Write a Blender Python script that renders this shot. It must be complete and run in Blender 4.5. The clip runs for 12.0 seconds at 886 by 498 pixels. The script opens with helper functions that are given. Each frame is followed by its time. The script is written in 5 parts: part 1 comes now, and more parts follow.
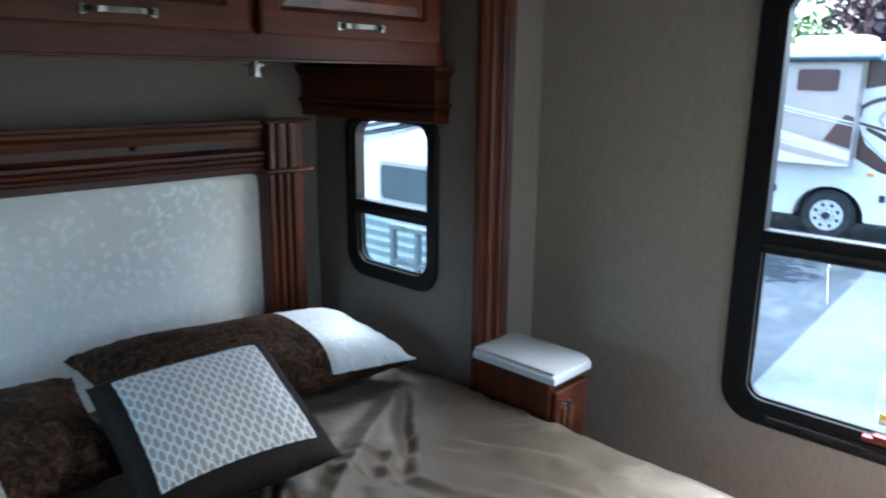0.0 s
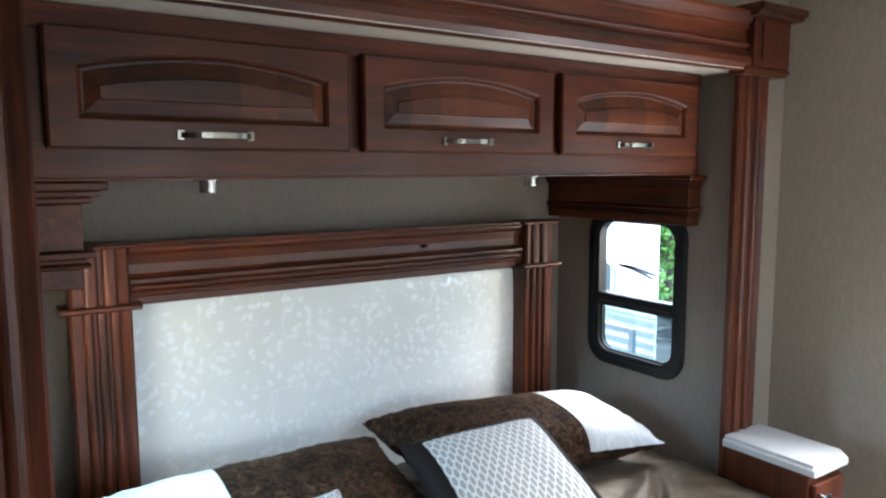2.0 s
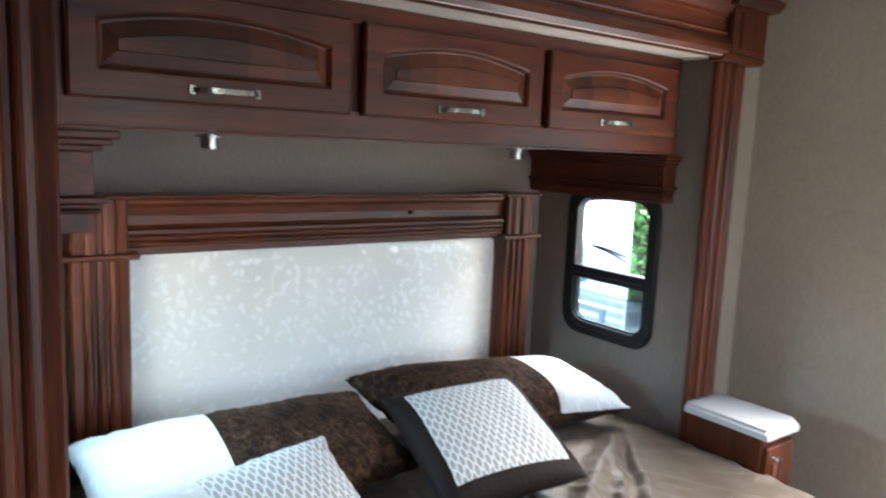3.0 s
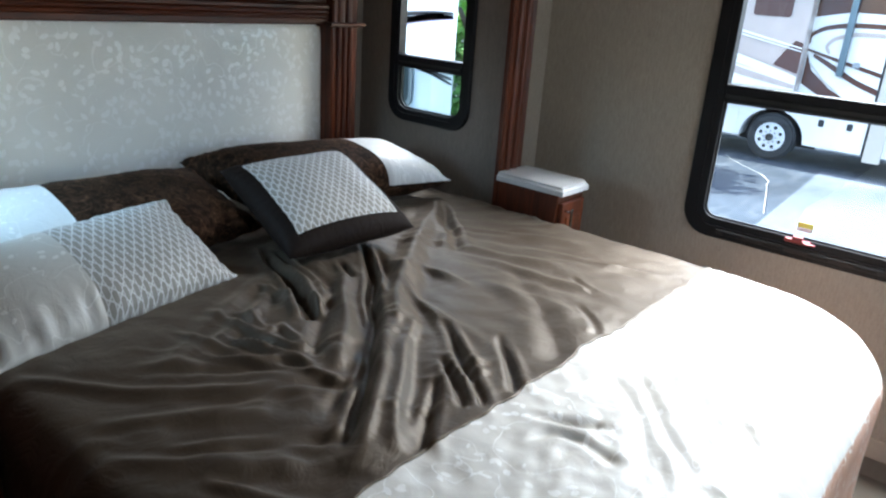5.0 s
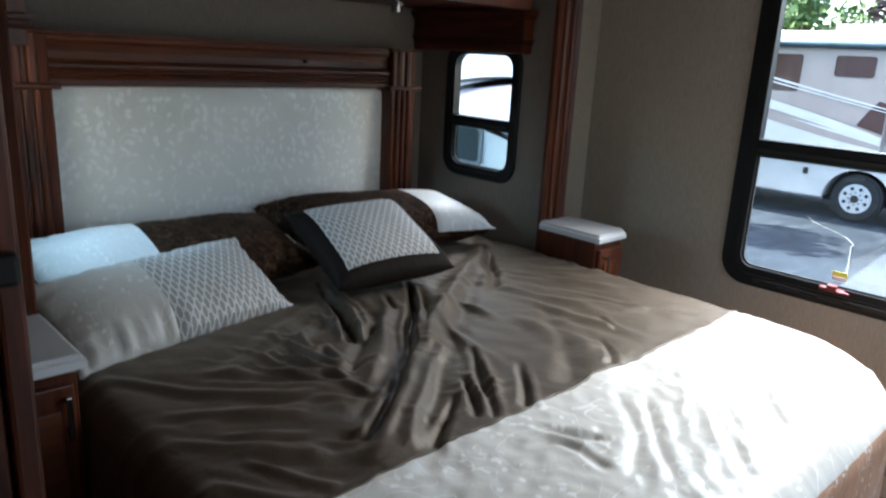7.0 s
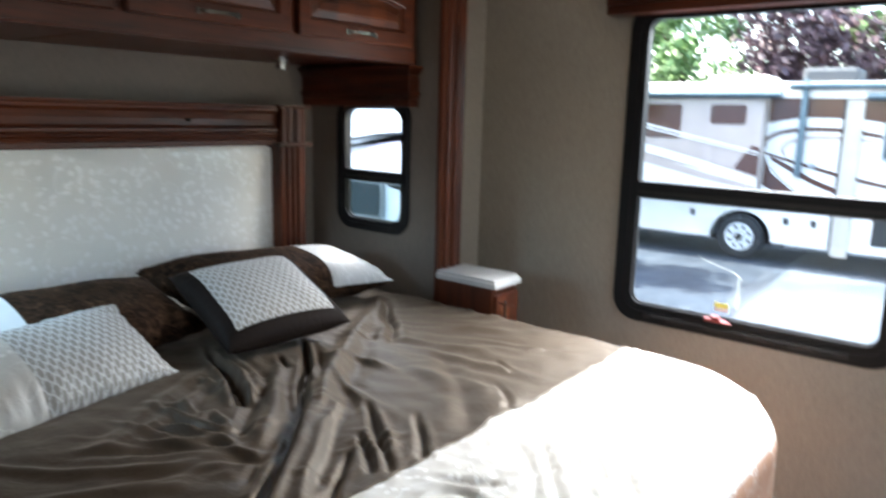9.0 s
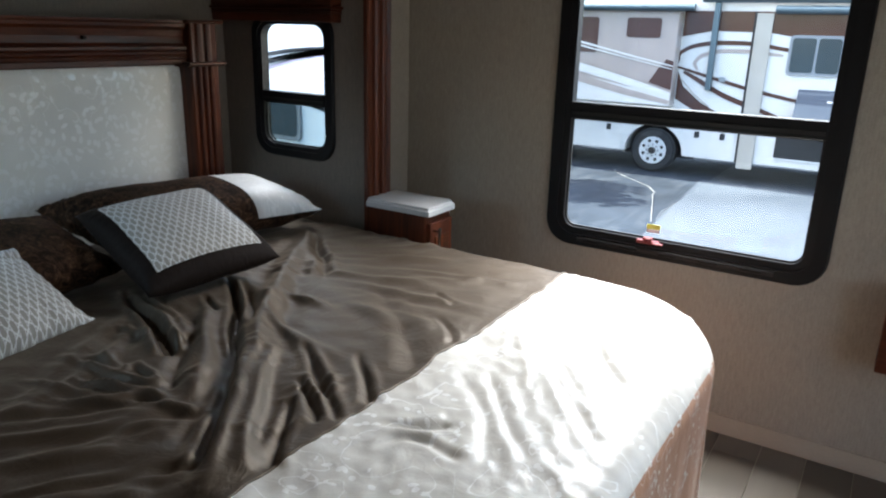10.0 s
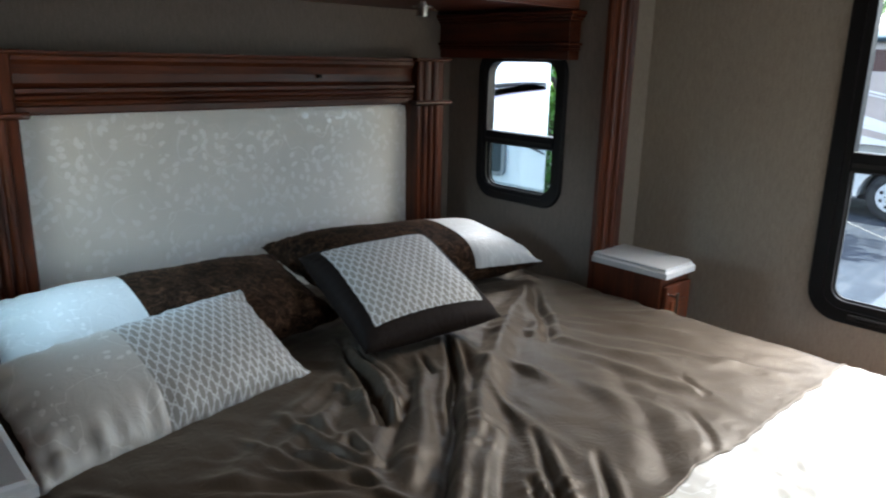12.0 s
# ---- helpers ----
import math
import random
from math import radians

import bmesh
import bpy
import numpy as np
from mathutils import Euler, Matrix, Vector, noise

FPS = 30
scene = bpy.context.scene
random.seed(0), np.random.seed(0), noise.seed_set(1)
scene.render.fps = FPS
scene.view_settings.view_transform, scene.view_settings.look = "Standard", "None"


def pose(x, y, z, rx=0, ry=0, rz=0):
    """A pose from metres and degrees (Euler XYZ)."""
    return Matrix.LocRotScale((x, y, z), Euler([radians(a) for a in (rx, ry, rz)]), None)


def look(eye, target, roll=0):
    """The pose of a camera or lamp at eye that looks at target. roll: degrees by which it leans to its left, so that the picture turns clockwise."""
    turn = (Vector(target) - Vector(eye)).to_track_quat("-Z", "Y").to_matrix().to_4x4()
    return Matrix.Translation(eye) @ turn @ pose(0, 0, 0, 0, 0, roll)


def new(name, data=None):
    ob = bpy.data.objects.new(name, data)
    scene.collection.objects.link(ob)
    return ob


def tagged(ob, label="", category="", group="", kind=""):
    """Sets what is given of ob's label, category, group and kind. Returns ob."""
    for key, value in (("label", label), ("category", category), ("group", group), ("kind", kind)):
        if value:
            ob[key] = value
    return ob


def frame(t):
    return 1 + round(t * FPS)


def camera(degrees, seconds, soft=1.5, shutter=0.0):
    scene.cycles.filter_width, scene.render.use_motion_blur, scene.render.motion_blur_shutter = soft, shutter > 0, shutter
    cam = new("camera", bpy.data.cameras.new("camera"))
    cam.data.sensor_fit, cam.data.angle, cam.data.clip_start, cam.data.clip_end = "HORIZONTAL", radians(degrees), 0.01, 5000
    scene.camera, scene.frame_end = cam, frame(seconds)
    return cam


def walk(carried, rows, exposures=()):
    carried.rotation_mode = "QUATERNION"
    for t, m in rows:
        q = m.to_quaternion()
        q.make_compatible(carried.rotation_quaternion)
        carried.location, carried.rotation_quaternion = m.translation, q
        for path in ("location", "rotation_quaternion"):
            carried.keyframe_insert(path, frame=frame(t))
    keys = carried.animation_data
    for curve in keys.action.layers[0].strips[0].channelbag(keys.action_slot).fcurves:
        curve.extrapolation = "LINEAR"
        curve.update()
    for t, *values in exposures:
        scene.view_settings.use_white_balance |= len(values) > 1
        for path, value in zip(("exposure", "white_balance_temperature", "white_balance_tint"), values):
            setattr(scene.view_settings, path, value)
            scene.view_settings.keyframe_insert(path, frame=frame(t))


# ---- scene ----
cam = camera(63.4, 12.0, soft=2.1, shutter=0.5)
PATH = [
    (0, (-0.049, 0.087, 1.617), (1.356, 1.431, 1.147), 0.6),
    (0.5, (-0.128, 0.099, 1.661), (1.134, 1.588, 1.222), 2.1),
    (0.8, (-0.192, 0.082, 1.694), (0.883, 1.72, 1.293), 0.0),
    (1, (-0.224, 0.087, 1.681), (0.787, 1.787, 1.384), -0.7),
    (1.2, (-0.265, 0.085, 1.688), (0.706, 1.804, 1.455), -1.3),
    (1.5, (-0.38, 0.101, 1.681), (0.668, 1.795, 1.503), -1.2),
    (2, (-0.478, 0.098, 1.668), (0.632, 1.747, 1.443), -0.1),
    (2.5, (-0.497, 0.072, 1.658), (0.58, 1.735, 1.388), 1.4),
    (3, (-0.567, 0.037, 1.641), (0.6, 1.636, 1.357), 2.5),
    (3.5, (-0.666, -0.013, 1.579), (0.74, 1.36, 1.208), 2.3),
    (3.7, (-0.68, -0.043, 1.562), (0.754, 1.278, 1.118), 2.5),
    (5.3, (-0.739, -0.163, 1.438), (0.723, 1.003, 0.73), 4.1),
    (5.5, (-0.753, -0.186, 1.427), (0.701, 0.973, 0.689), 3.8),
    (6, (-0.768, -0.216, 1.427), (0.657, 0.95, 0.646), 3.8),
    (6.3, (-0.765, -0.270, 1.430), (0.641, 1.010, 0.759), 2.8),
    (6.5, (-0.775, -0.311, 1.447), (0.592, 0.992, 0.79), 3.1),
    (6.8, (-0.821, -0.33, 1.44), (0.548, 1.016, 0.878), 2.5),
    (7, (-0.794, -0.379, 1.465), (0.545, 1.011, 0.939), 3.0),
    (7.2, (-0.791, -0.395, 1.48), (0.541, 1.025, 1.025), 1.1),
    (8.8, (-0.761, -0.434, 1.467), (0.645, 0.942, 1.108), 1.3),
    (9, (-0.745, -0.413, 1.45), (0.784, 0.823, 1.083), 1.5),
    (9.2, (-0.731, -0.393, 1.451), (0.818, 0.793, 1.011), 0.5),
    (9.5, (-0.709, -0.364, 1.453), (0.879, 0.742, 0.946), -0.2),
    (10, (-0.693, -0.306, 1.465), (0.927, 0.71, 0.88), 1.6),
    (10.5, (-0.671, -0.237, 1.479), (0.927, 0.799, 0.868), 2.4),
    (11, (-0.651, -0.18, 1.488), (0.964, 0.823, 0.868), 4.6),
    (11.3, (-0.612, -0.128, 1.496), (0.983, 0.897, 0.861), 3.9),
    (11.5, (-0.586, -0.093, 1.502), (0.891, 1.118, 0.909), 2.8),
    (12, (-0.572, -0.033, 1.475), (0.735, 1.392, 0.961), 1.3),
]
walk(cam, [(t, look(eye, target, roll)) for t, eye, target, roll in PATH], exposures=[(0.0, 3.85, 5600, 5), (0.5, 4.27, 5700, 5), (1.0, 4.55, 6000, 8), (2.0, 4.9, 6300, 10), (2.5, 4.95, 6400, 10), (3.5, 5.0, 6300, 9), (5.5, 3.55, 6250, 8), (6.0, 3.38, 6250, 8), (6.5, 3.3, 6200, 8), (7.0, 3.45, 6300, 8), (9.0, 4.1, 6600, 10), (9.5, 3.55, 6600, 10), (10.0, 3.35, 6600, 10), (11.0, 3.0, 6600, 10), (11.5, 2.98, 6600, 10), (12.0, 3.55, 6600, 10)])

# ---- world, sun, exposure ----
world = bpy.data.worlds.new("sky")
scene.world = world
world.use_nodes = True
wn = world.node_tree.nodes
sky = wn.new("ShaderNodeTexSky")
sky.sky_type = "NISHITA"
sky.sun_disc = False
sky.sun_elevation = radians(50)
sky.sun_rotation = radians(0)
sky.dust_density = 3.0
wn["Background"].inputs[1].default_value = 0.15
world.node_tree.links.new(sky.outputs[0], wn["Background"].inputs[0])
sun = new("sun", bpy.data.lights.new("sun", "SUN"))
sun.data.energy, sun.data.angle, sun.data.color = 3.5, radians(0.6), (1, 0.95, 0.88)
sun.matrix_world = look((0, 20, 23.8), (0, 0, 0))
# area lamps standing in for the sky and sunlit ground at the large window and the sky at the two slide-out windows; the
# last two are added fill at unseen openings
LAMPS = (
    ("sky_light_east", (2.75, 0.34, 2.52), (1.20, 0.34, 0.69), 1.1, 0.9, 29.0, (0.975, 0.985, 0.985)),
    ("sky_light_slide_east", (1.83, 1.84, 1.70), (1.20, 1.74, 0.82), 0.36, 0.20, 1.15, (0.97, 0.98, 1.0)),
    ("sky_light_slide_west", (-0.50, 1.84, 1.22), (-0.02, 1.72, 0.80), 0.34, 0.44, 0.24, (0.46, 0.75, 1.0)),
    # extra lamp below the sill, adds ground bounce onto the cabinets
    ("ground_bounce_lamp_east", (2.75, -0.35, 0.02), (1.15, 1.5, 1.75), 0.8, 0.4, 3.3, (1.0, 0.985, 0.96)),
    # weak added fill from behind, set in a made-up doorway
    ("south_fill_light", (0.55, -2.11, 1.0), (0.55, 0, 1.0), 0.66, 1.9, 0.2, (1.0, 0.97, 0.93)),
    # added fill from the right behind the camera, no seen source
    ("rear_fill_light", (1.945, -1.35, 1.27), (0.0, -1.35, 1.22), 0.78, 0.95, 0.6, (1.0, 0.985, 0.955)),
)
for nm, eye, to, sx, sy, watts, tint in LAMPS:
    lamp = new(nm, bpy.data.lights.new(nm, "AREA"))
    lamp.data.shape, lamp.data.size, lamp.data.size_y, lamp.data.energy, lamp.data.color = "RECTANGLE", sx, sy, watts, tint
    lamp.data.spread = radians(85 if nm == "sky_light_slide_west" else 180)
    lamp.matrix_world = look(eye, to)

# ---- materials ----
def mat(name):
    m = bpy.data.materials.new(name)
    m.use_nodes = True
    nt = m.node_tree
    return m, nt, nt.nodes["Principled BSDF"]


def node(nt, kind, **props):
    n = nt.nodes.new(kind)
    for k, v in props.items():
        if k == "operation": n.operation = v
        elif k == "data_type": n.data_type = v
        elif k == "blend_type": n.blend_type = v
        elif k == "rotation_type": n.rotation_type = v
        elif k == "feature": n.feature = v
        elif k == "voronoi_dimensions": n.voronoi_dimensions = v
    return n


def put(nt, sock, val):
    if isinstance(val, bpy.types.NodeSocket):
        nt.links.new(val, sock)
    else:
        sock.default_value = val


def mth(nt, op, a, b=0.0, c=0.0):
    n = node(nt, "ShaderNodeMath", operation=op)
    put(nt, n.inputs[0], a), put(nt, n.inputs[1], b), put(nt, n.inputs[2], c)
    return n.outputs[0]


def vmth(nt, op, a, b=(0, 0, 0)):
    n = node(nt, "ShaderNodeVectorMath", operation=op)
    put(nt, n.inputs[0], a), put(nt, n.inputs[1], b)
    return n


def mix(nt, fac, a, b):
    n = node(nt, "ShaderNodeMix", data_type="RGBA")
    put(nt, n.inputs[0], fac)
    put(nt, n.inputs[6], a if not isinstance(a, tuple) else (*a[:3], 1))
    put(nt, n.inputs[7], b if not isinstance(b, tuple) else (*b[:3], 1))
    return n.outputs[2]


def coords(nt, kind="Object", scale=(1, 1, 1), rot=(0, 0, 0)):
    c = node(nt, "ShaderNodeTexCoord")
    m = node(nt, "ShaderNodeMapping")
    m.inputs["Scale"].default_value, m.inputs["Rotation"].default_value = scale, rot
    nt.links.new(c.outputs[kind], m.inputs[0])
    return m.outputs[0]


def noise_tex(nt, vec, scale, detail=4.0, rough=0.6, dist=0.0):
    n = node(nt, "ShaderNodeTexNoise")
    put(nt, n.inputs["Vector"], vec)
    n.inputs["Scale"].default_value, n.inputs["Detail"].default_value = scale, detail
    n.inputs["Roughness"].default_value, n.inputs["Distortion"].default_value = rough, dist
    return n.outputs[0]


def ramp(nt, fac, stops):
    n = node(nt, "ShaderNodeValToRGB")
    put(nt, n.inputs[0], fac)
    els = n.color_ramp.elements
    while len(els) < len(stops):
        els.new(0.5)
    for e, (p, c) in zip(els, stops):
        e.position, e.color = p, (*c, 1) if len(c) == 3 else c
    return n.outputs[0]


def bump(nt, bsdf, height, strength=0.3, distance=0.002):
    n = node(nt, "ShaderNodeBump")
    n.inputs["Strength"].default_value, n.inputs["Distance"].default_value = strength, distance
    put(nt, n.inputs["Height"], height)
    nt.links.new(n.outputs[0], bsdf.inputs["Normal"])


def plain(name, color, rough=0.5, metal=0.0, var=0.12, scale=30.0, bump_d=0.0006):
    """A painted, moulded or metal surface with slight unevenness at two scales."""
    m, nt, b = mat(name)
    v = coords(nt)
    big, fine = noise_tex(nt, v, scale * 0.1), noise_tex(nt, v, scale * 4)
    f = mth(nt, "ADD", mth(nt, "MULTIPLY", big, 0.6), mth(nt, "MULTIPLY", fine, 0.4))
    put(nt, b.inputs["Base Color"], ramp(nt, f, [(0.25, tuple(c * (1 - var) for c in color)), (0.75, tuple(min(1, c * (1 + var)) for c in color))]))
    put(nt, b.inputs["Roughness"], mth(nt, "ADD", rough - 0.08, mth(nt, "MULTIPLY", big, 0.16)))
    b.inputs["Metallic"].default_value = metal
    if bump_d:
        bump(nt, b, fine, 0.3, bump_d)
    return m


def wood(name, axis, dark=(0.018, 0.0045, 0.0022), light=(0.155, 0.035, 0.011), rough=0.36, staves=0.0):
    """Cherry-stained wood, the grain along an axis."""
    m, nt, b = mat(name)
    sc = [14, 14, 14]
    sc["xyz".index(axis)] = 0.9
    v = coords(nt, "Object", tuple(sc))
    info = node(nt, "ShaderNodeObjectInfo")
    rnd = mth(nt, "MULTIPLY", info.outputs["Random"], 31.0)
    add = node(nt, "ShaderNodeVectorMath", operation="ADD")
    put(nt, add.inputs[0], v)
    comb = node(nt, "ShaderNodeCombineXYZ")
    put(nt, comb.inputs[0], rnd), put(nt, comb.inputs[2], rnd)
    put(nt, add.inputs[1], comb.outputs[0])
    v2 = add.outputs[0]
    g = noise_tex(nt, v2, 1.9, 6, 0.7, 0.9)
    fine = noise_tex(nt, v2, 9.0, 3, 0.7)
    tone = noise_tex(nt, coords(nt), 2.3, 2)
    f = mth(nt, "ADD", mth(nt, "MULTIPLY", g, 0.62), mth(nt, "MULTIPLY", fine, 0.22))
    f = mth(nt, "ADD", f, mth(nt, "MULTIPLY", mth(nt, "SUBTRACT", tone, 0.4), 0.5))
    if staves:
        # boards glued side by side, each with its own tone
        sx = node(nt, "ShaderNodeSeparateXYZ")
        put(nt, sx.inputs[0], coords(nt, "Object", (staves, 1, 1)))
        white = nt.nodes.new("ShaderNodeTexWhiteNoise")
        white.noise_dimensions = "1D"
        put(nt, white.inputs["W"], mth(nt, "FLOOR", sx.outputs[0]))
        f = mth(nt, "ADD", f, mth(nt, "MULTIPLY", mth(nt, "SUBTRACT", white.outputs[0], 0.45), 0.22))
    put(nt, b.inputs["Base Color"], ramp(nt, f, [(0.30, dark), (0.5, tuple(a * 0.55 + c * 0.45 for a, c in zip(dark, light))), (0.70, light)]))
    put(nt, b.inputs["Roughness"], mth(nt, "ADD", rough - 0.07, mth(nt, "MULTIPLY", fine, 0.2)))
    b.inputs["Coat Weight"].default_value, b.inputs["Coat Roughness"].default_value = 0.06, 0.2
    b.inputs["Specular IOR Level"].default_value = 0.3
    bump(nt, b, fine, 0.15, 0.0006)
    return m


def wallpaper(name, color, weave=230.0, var=0.26, rough=0.7):
    """Vinyl wall covering with a fine woven texture."""
    m, nt, b = mat(name)
    h1 = noise_tex(nt, coords(nt, "Object", (1, 1, 6)), weave * 0.35, 2, 0.7)
    h2 = noise_tex(nt, coords(nt, "Object", (6, 6, 1)), weave * 0.12, 2, 0.7)
    big = noise_tex(nt, coords(nt), 1.7, 3)
    f = mth(nt, "ADD", mth(nt, "MULTIPLY", h1, 0.4), mth(nt, "MULTIPLY", h2, 0.4))
    f = mth(nt, "ADD", f, mth(nt, "MULTIPLY", big, 0.2))
    put(nt, b.inputs["Base Color"], ramp(nt, f, [(0.3, tuple(c * (1 - var) for c in color)), (0.7, tuple(c * (1 + var) for c in color))]))
    b.inputs["Roughness"].default_value = rough
    bump(nt, b, f, 0.25, 0.0008)
    return m


def leaf_mask(nt, vec, scale, length, width, seed=0.0):
    """Small leaf shapes, one a cell, each turned its own way: 1 inside a leaf."""
    vor = node(nt, "ShaderNodeTexVoronoi", feature="F1", voronoi_dimensions="2D")
    put(nt, vor.inputs["Vector"], vec)
    vor.inputs["Scale"].default_value = scale
    vor.inputs["Randomness"].default_value = 0.9
    rel = vmth(nt, "SUBTRACT", vec, vor.outputs["Position"])
    sep = node(nt, "ShaderNodeSeparateColor")
    put(nt, sep.inputs[0], vor.outputs["Color"])
    rot = node(nt, "ShaderNodeVectorRotate", rotation_type="Z_AXIS")
    put(nt, rot.inputs["Vector"], rel.outputs[0])
    put(nt, rot.inputs["Angle"], mth(nt, "MULTIPLY", sep.outputs[0], 6.283))
    s = node(nt, "ShaderNodeSeparateXYZ")
    put(nt, s.inputs[0], rot.outputs[0])
    x2 = mth(nt, "POWER", mth(nt, "ABSOLUTE", mth(nt, "DIVIDE", s.outputs[0], length)), 2.0)
    y2 = mth(nt, "POWER", mth(nt, "ABSOLUTE", mth(nt, "DIVIDE", s.outputs[1], width)), 1.4)
    d = mth(nt, "ADD", x2, y2)
    return mth(nt, "MULTIPLY", mth(nt, "LESS_THAN", d, 1.0), mth(nt, "GREATER_THAN", sep.outputs[1], 0.18))


def stem_mask(nt, vec, scale):
    """Thin wandering stems."""
    n = noise_tex(nt, vec, scale, 1.5, 0.5, 0.6)
    return mth(nt, "LESS_THAN", mth(nt, "ABSOLUTE", mth(nt, "SUBTRACT", n, 0.5)), 0.007)


def sprig_satin(name, base, sprig, rough, sprig_rough, leaf=0.012, coord="UV", crumple=1.6, stems=0.8, sparse=0.47, shine=0.0):
    """Satin with woven sprigs of leaves: the UV map is in metres."""
    m, nt, b = mat(name)
    v = coords(nt, coord)
    l1 = leaf_mask(nt, v, 24.0, leaf, leaf * 0.5)
    l2 = leaf_mask(nt, vmth(nt, "ADD", v, (3.37, 1.71, 0)).outputs[0], 21.0, leaf * 0.8, leaf * 0.6)
    clump = mth(nt, "GREATER_THAN", noise_tex(nt, v, 9.0, 1.0), sparse)
    msk = mth(nt, "MULTIPLY", mth(nt, "MAXIMUM", l1, l2), clump)
    msk = mth(nt, "MAXIMUM", msk, mth(nt, "MULTIPLY", stem_mask(nt, v, 9.0), stems))
    tone = noise_tex(nt, v, 3.0, 3)
    thread = noise_tex(nt, coords(nt, coord, (1, 9, 1)), 260.0, 2)
    c0 = mix(nt, tone, tuple(c * 0.86 for c in base), tuple(min(1, c * 1.1) for c in base))
    put(nt, b.inputs["Base Color"], mix(nt, msk, c0, sprig))
    put(nt, b.inputs["Roughness"], mth(nt, "ADD", rough, mth(nt, "MULTIPLY", msk, sprig_rough - rough)))
    b.inputs["Sheen Weight"].default_value = 0.15
    if shine:
        put(nt, b.inputs["Specular IOR Level"], mth(nt, "ADD", 0.1, mth(nt, "MULTIPLY", msk, shine)))
        b.inputs["IOR"].default_value = 1.9
    ridge = mth(nt, "ABSOLUTE", mth(nt, "SUBTRACT", noise_tex(nt, v, 15.0, 4, 0.55, 1.4), 0.5))
    h = mth(nt, "ADD", mth(nt, "MULTIPLY", thread, 0.04), mth(nt, "MULTIPLY", msk, 0.16))
    bump(nt, b, mth(nt, "ADD", h, mth(nt, "MULTIPLY", ridge, -crumple)), 0.5, 0.0045)
    return m


def lattice_cloth(name, ground, line, nu, nv):
    """Woven cloth with an interlaced lattice of staggered long six-sided rings; the UV map is in metres."""
    m, nt, b = mat(name)
    c = node(nt, "ShaderNodeTexCoord")
    s = node(nt, "ShaderNodeSeparateXYZ")
    put(nt, s.inputs[0], c.outputs["UV"])

    def rings(du, dv, rx, ry, w):
        fu = mth(nt, "ABSOLUTE", mth(nt, "SUBTRACT", mth(nt, "FRACT", mth(nt, "ADD", mth(nt, "MULTIPLY", s.outputs[0], nu), du)), 0.5))
        fv = mth(nt, "ABSOLUTE", mth(nt, "SUBTRACT", mth(nt, "FRACT", mth(nt, "ADD", mth(nt, "MULTIPLY", s.outputs[1], nv), dv)), 0.5))
        side = mth(nt, "DIVIDE", fu, rx)
        slant = mth(nt, "ADD", mth(nt, "MULTIPLY", fu, 0.42 / rx), mth(nt, "DIVIDE", fv, ry))
        d = mth(nt, "MAXIMUM", side, slant)
        return mth(nt, "LESS_THAN", mth(nt, "ABSOLUTE", mth(nt, "SUBTRACT", d, 0.88)), w)

    k = mth(nt, "MAXIMUM", rings(0, 0, 0.29, 0.57, 0.12), rings(0.5, 0.5, 0.29, 0.57, 0.12))
    weave = noise_tex(nt, coords(nt, "UV"), 700.0, 2)
    big = noise_tex(nt, coords(nt, "UV"), 9.0, 2)
    g = mix(nt, weave, tuple(x * 0.75 for x in ground), tuple(x * 1.2 for x in ground))
    l = mix(nt, big, tuple(x * 0.85 for x in line), line)
    put(nt, b.inputs["Base Color"], mix(nt, k, g, l))
    b.inputs["Roughness"].default_value = 0.6
    b.inputs["Sheen Weight"].default_value = 0.2
    bump(nt, b, mth(nt, "ADD", mth(nt, "MULTIPLY", weave, 0.5), k), 0.5, 0.0009)
    return m


def satin(name, a, c, rough, scale=5.0, spec=0.5, gleam=(1, 1, 1), sheen=0.05):
    m, nt, b = mat(name)
    v = coords(nt)
    big = noise_tex(nt, v, scale, 3)
    thread = noise_tex(nt, coords(nt, "Object", (1, 12, 1)), 120.0, 2)
    put(nt, b.inputs["Base Color"], mix(nt, big, a, c))
    put(nt, b.inputs["Roughness"], mth(nt, "ADD", rough - 0.05, mth(nt, "MULTIPLY", thread, 0.12)))
    b.inputs["Sheen Weight"].default_value, b.inputs["Sheen Roughness"].default_value = sheen, 0.4
    b.inputs["Specular IOR Level"].default_value = spec
    b.inputs["Specular Tint"].default_value = b.inputs["Sheen Tint"].default_value = (*gleam, 1)
    fold = noise_tex(nt, v, 13.0, 5, 0.6, 1.6)
    ridge = mth(nt, "ABSOLUTE", mth(nt, "SUBTRACT", fold, 0.5))
    bump(nt, b, mth(nt, "ADD", mth(nt, "MULTIPLY", ridge, -1.3), mth(nt, "MULTIPLY", thread, 0.06)), 0.6, 0.006)
    return m


def crushed(name, a, c, rough=0.42):
    """Crushed velvet: mottled pile."""
    m, nt, b = mat(name)
    v = coords(nt)
    n1 = noise_tex(nt, v, 30.0, 6, 0.75, 1.5)
    n2 = noise_tex(nt, v, 7.0, 2)
    f = mth(nt, "ADD", mth(nt, "MULTIPLY", n1, 0.8), mth(nt, "MULTIPLY", n2, 0.25))
    put(nt, b.inputs["Base Color"], ramp(nt, f, [(0.46, a), (0.58, tuple(x * 0.35 for x in c)), (0.70, c)]))
    b.inputs["Roughness"].default_value = rough
    b.inputs["Specular IOR Level"].default_value = 0.06
    b.inputs["Sheen Weight"].default_value, b.inputs["Sheen Roughness"].default_value = 0.05, 0.35
    b.inputs["Sheen Tint"].default_value = (0.5, 0.36, 0.25, 1)
    bump(nt, b, n1, 0.6, 0.003)
    return m


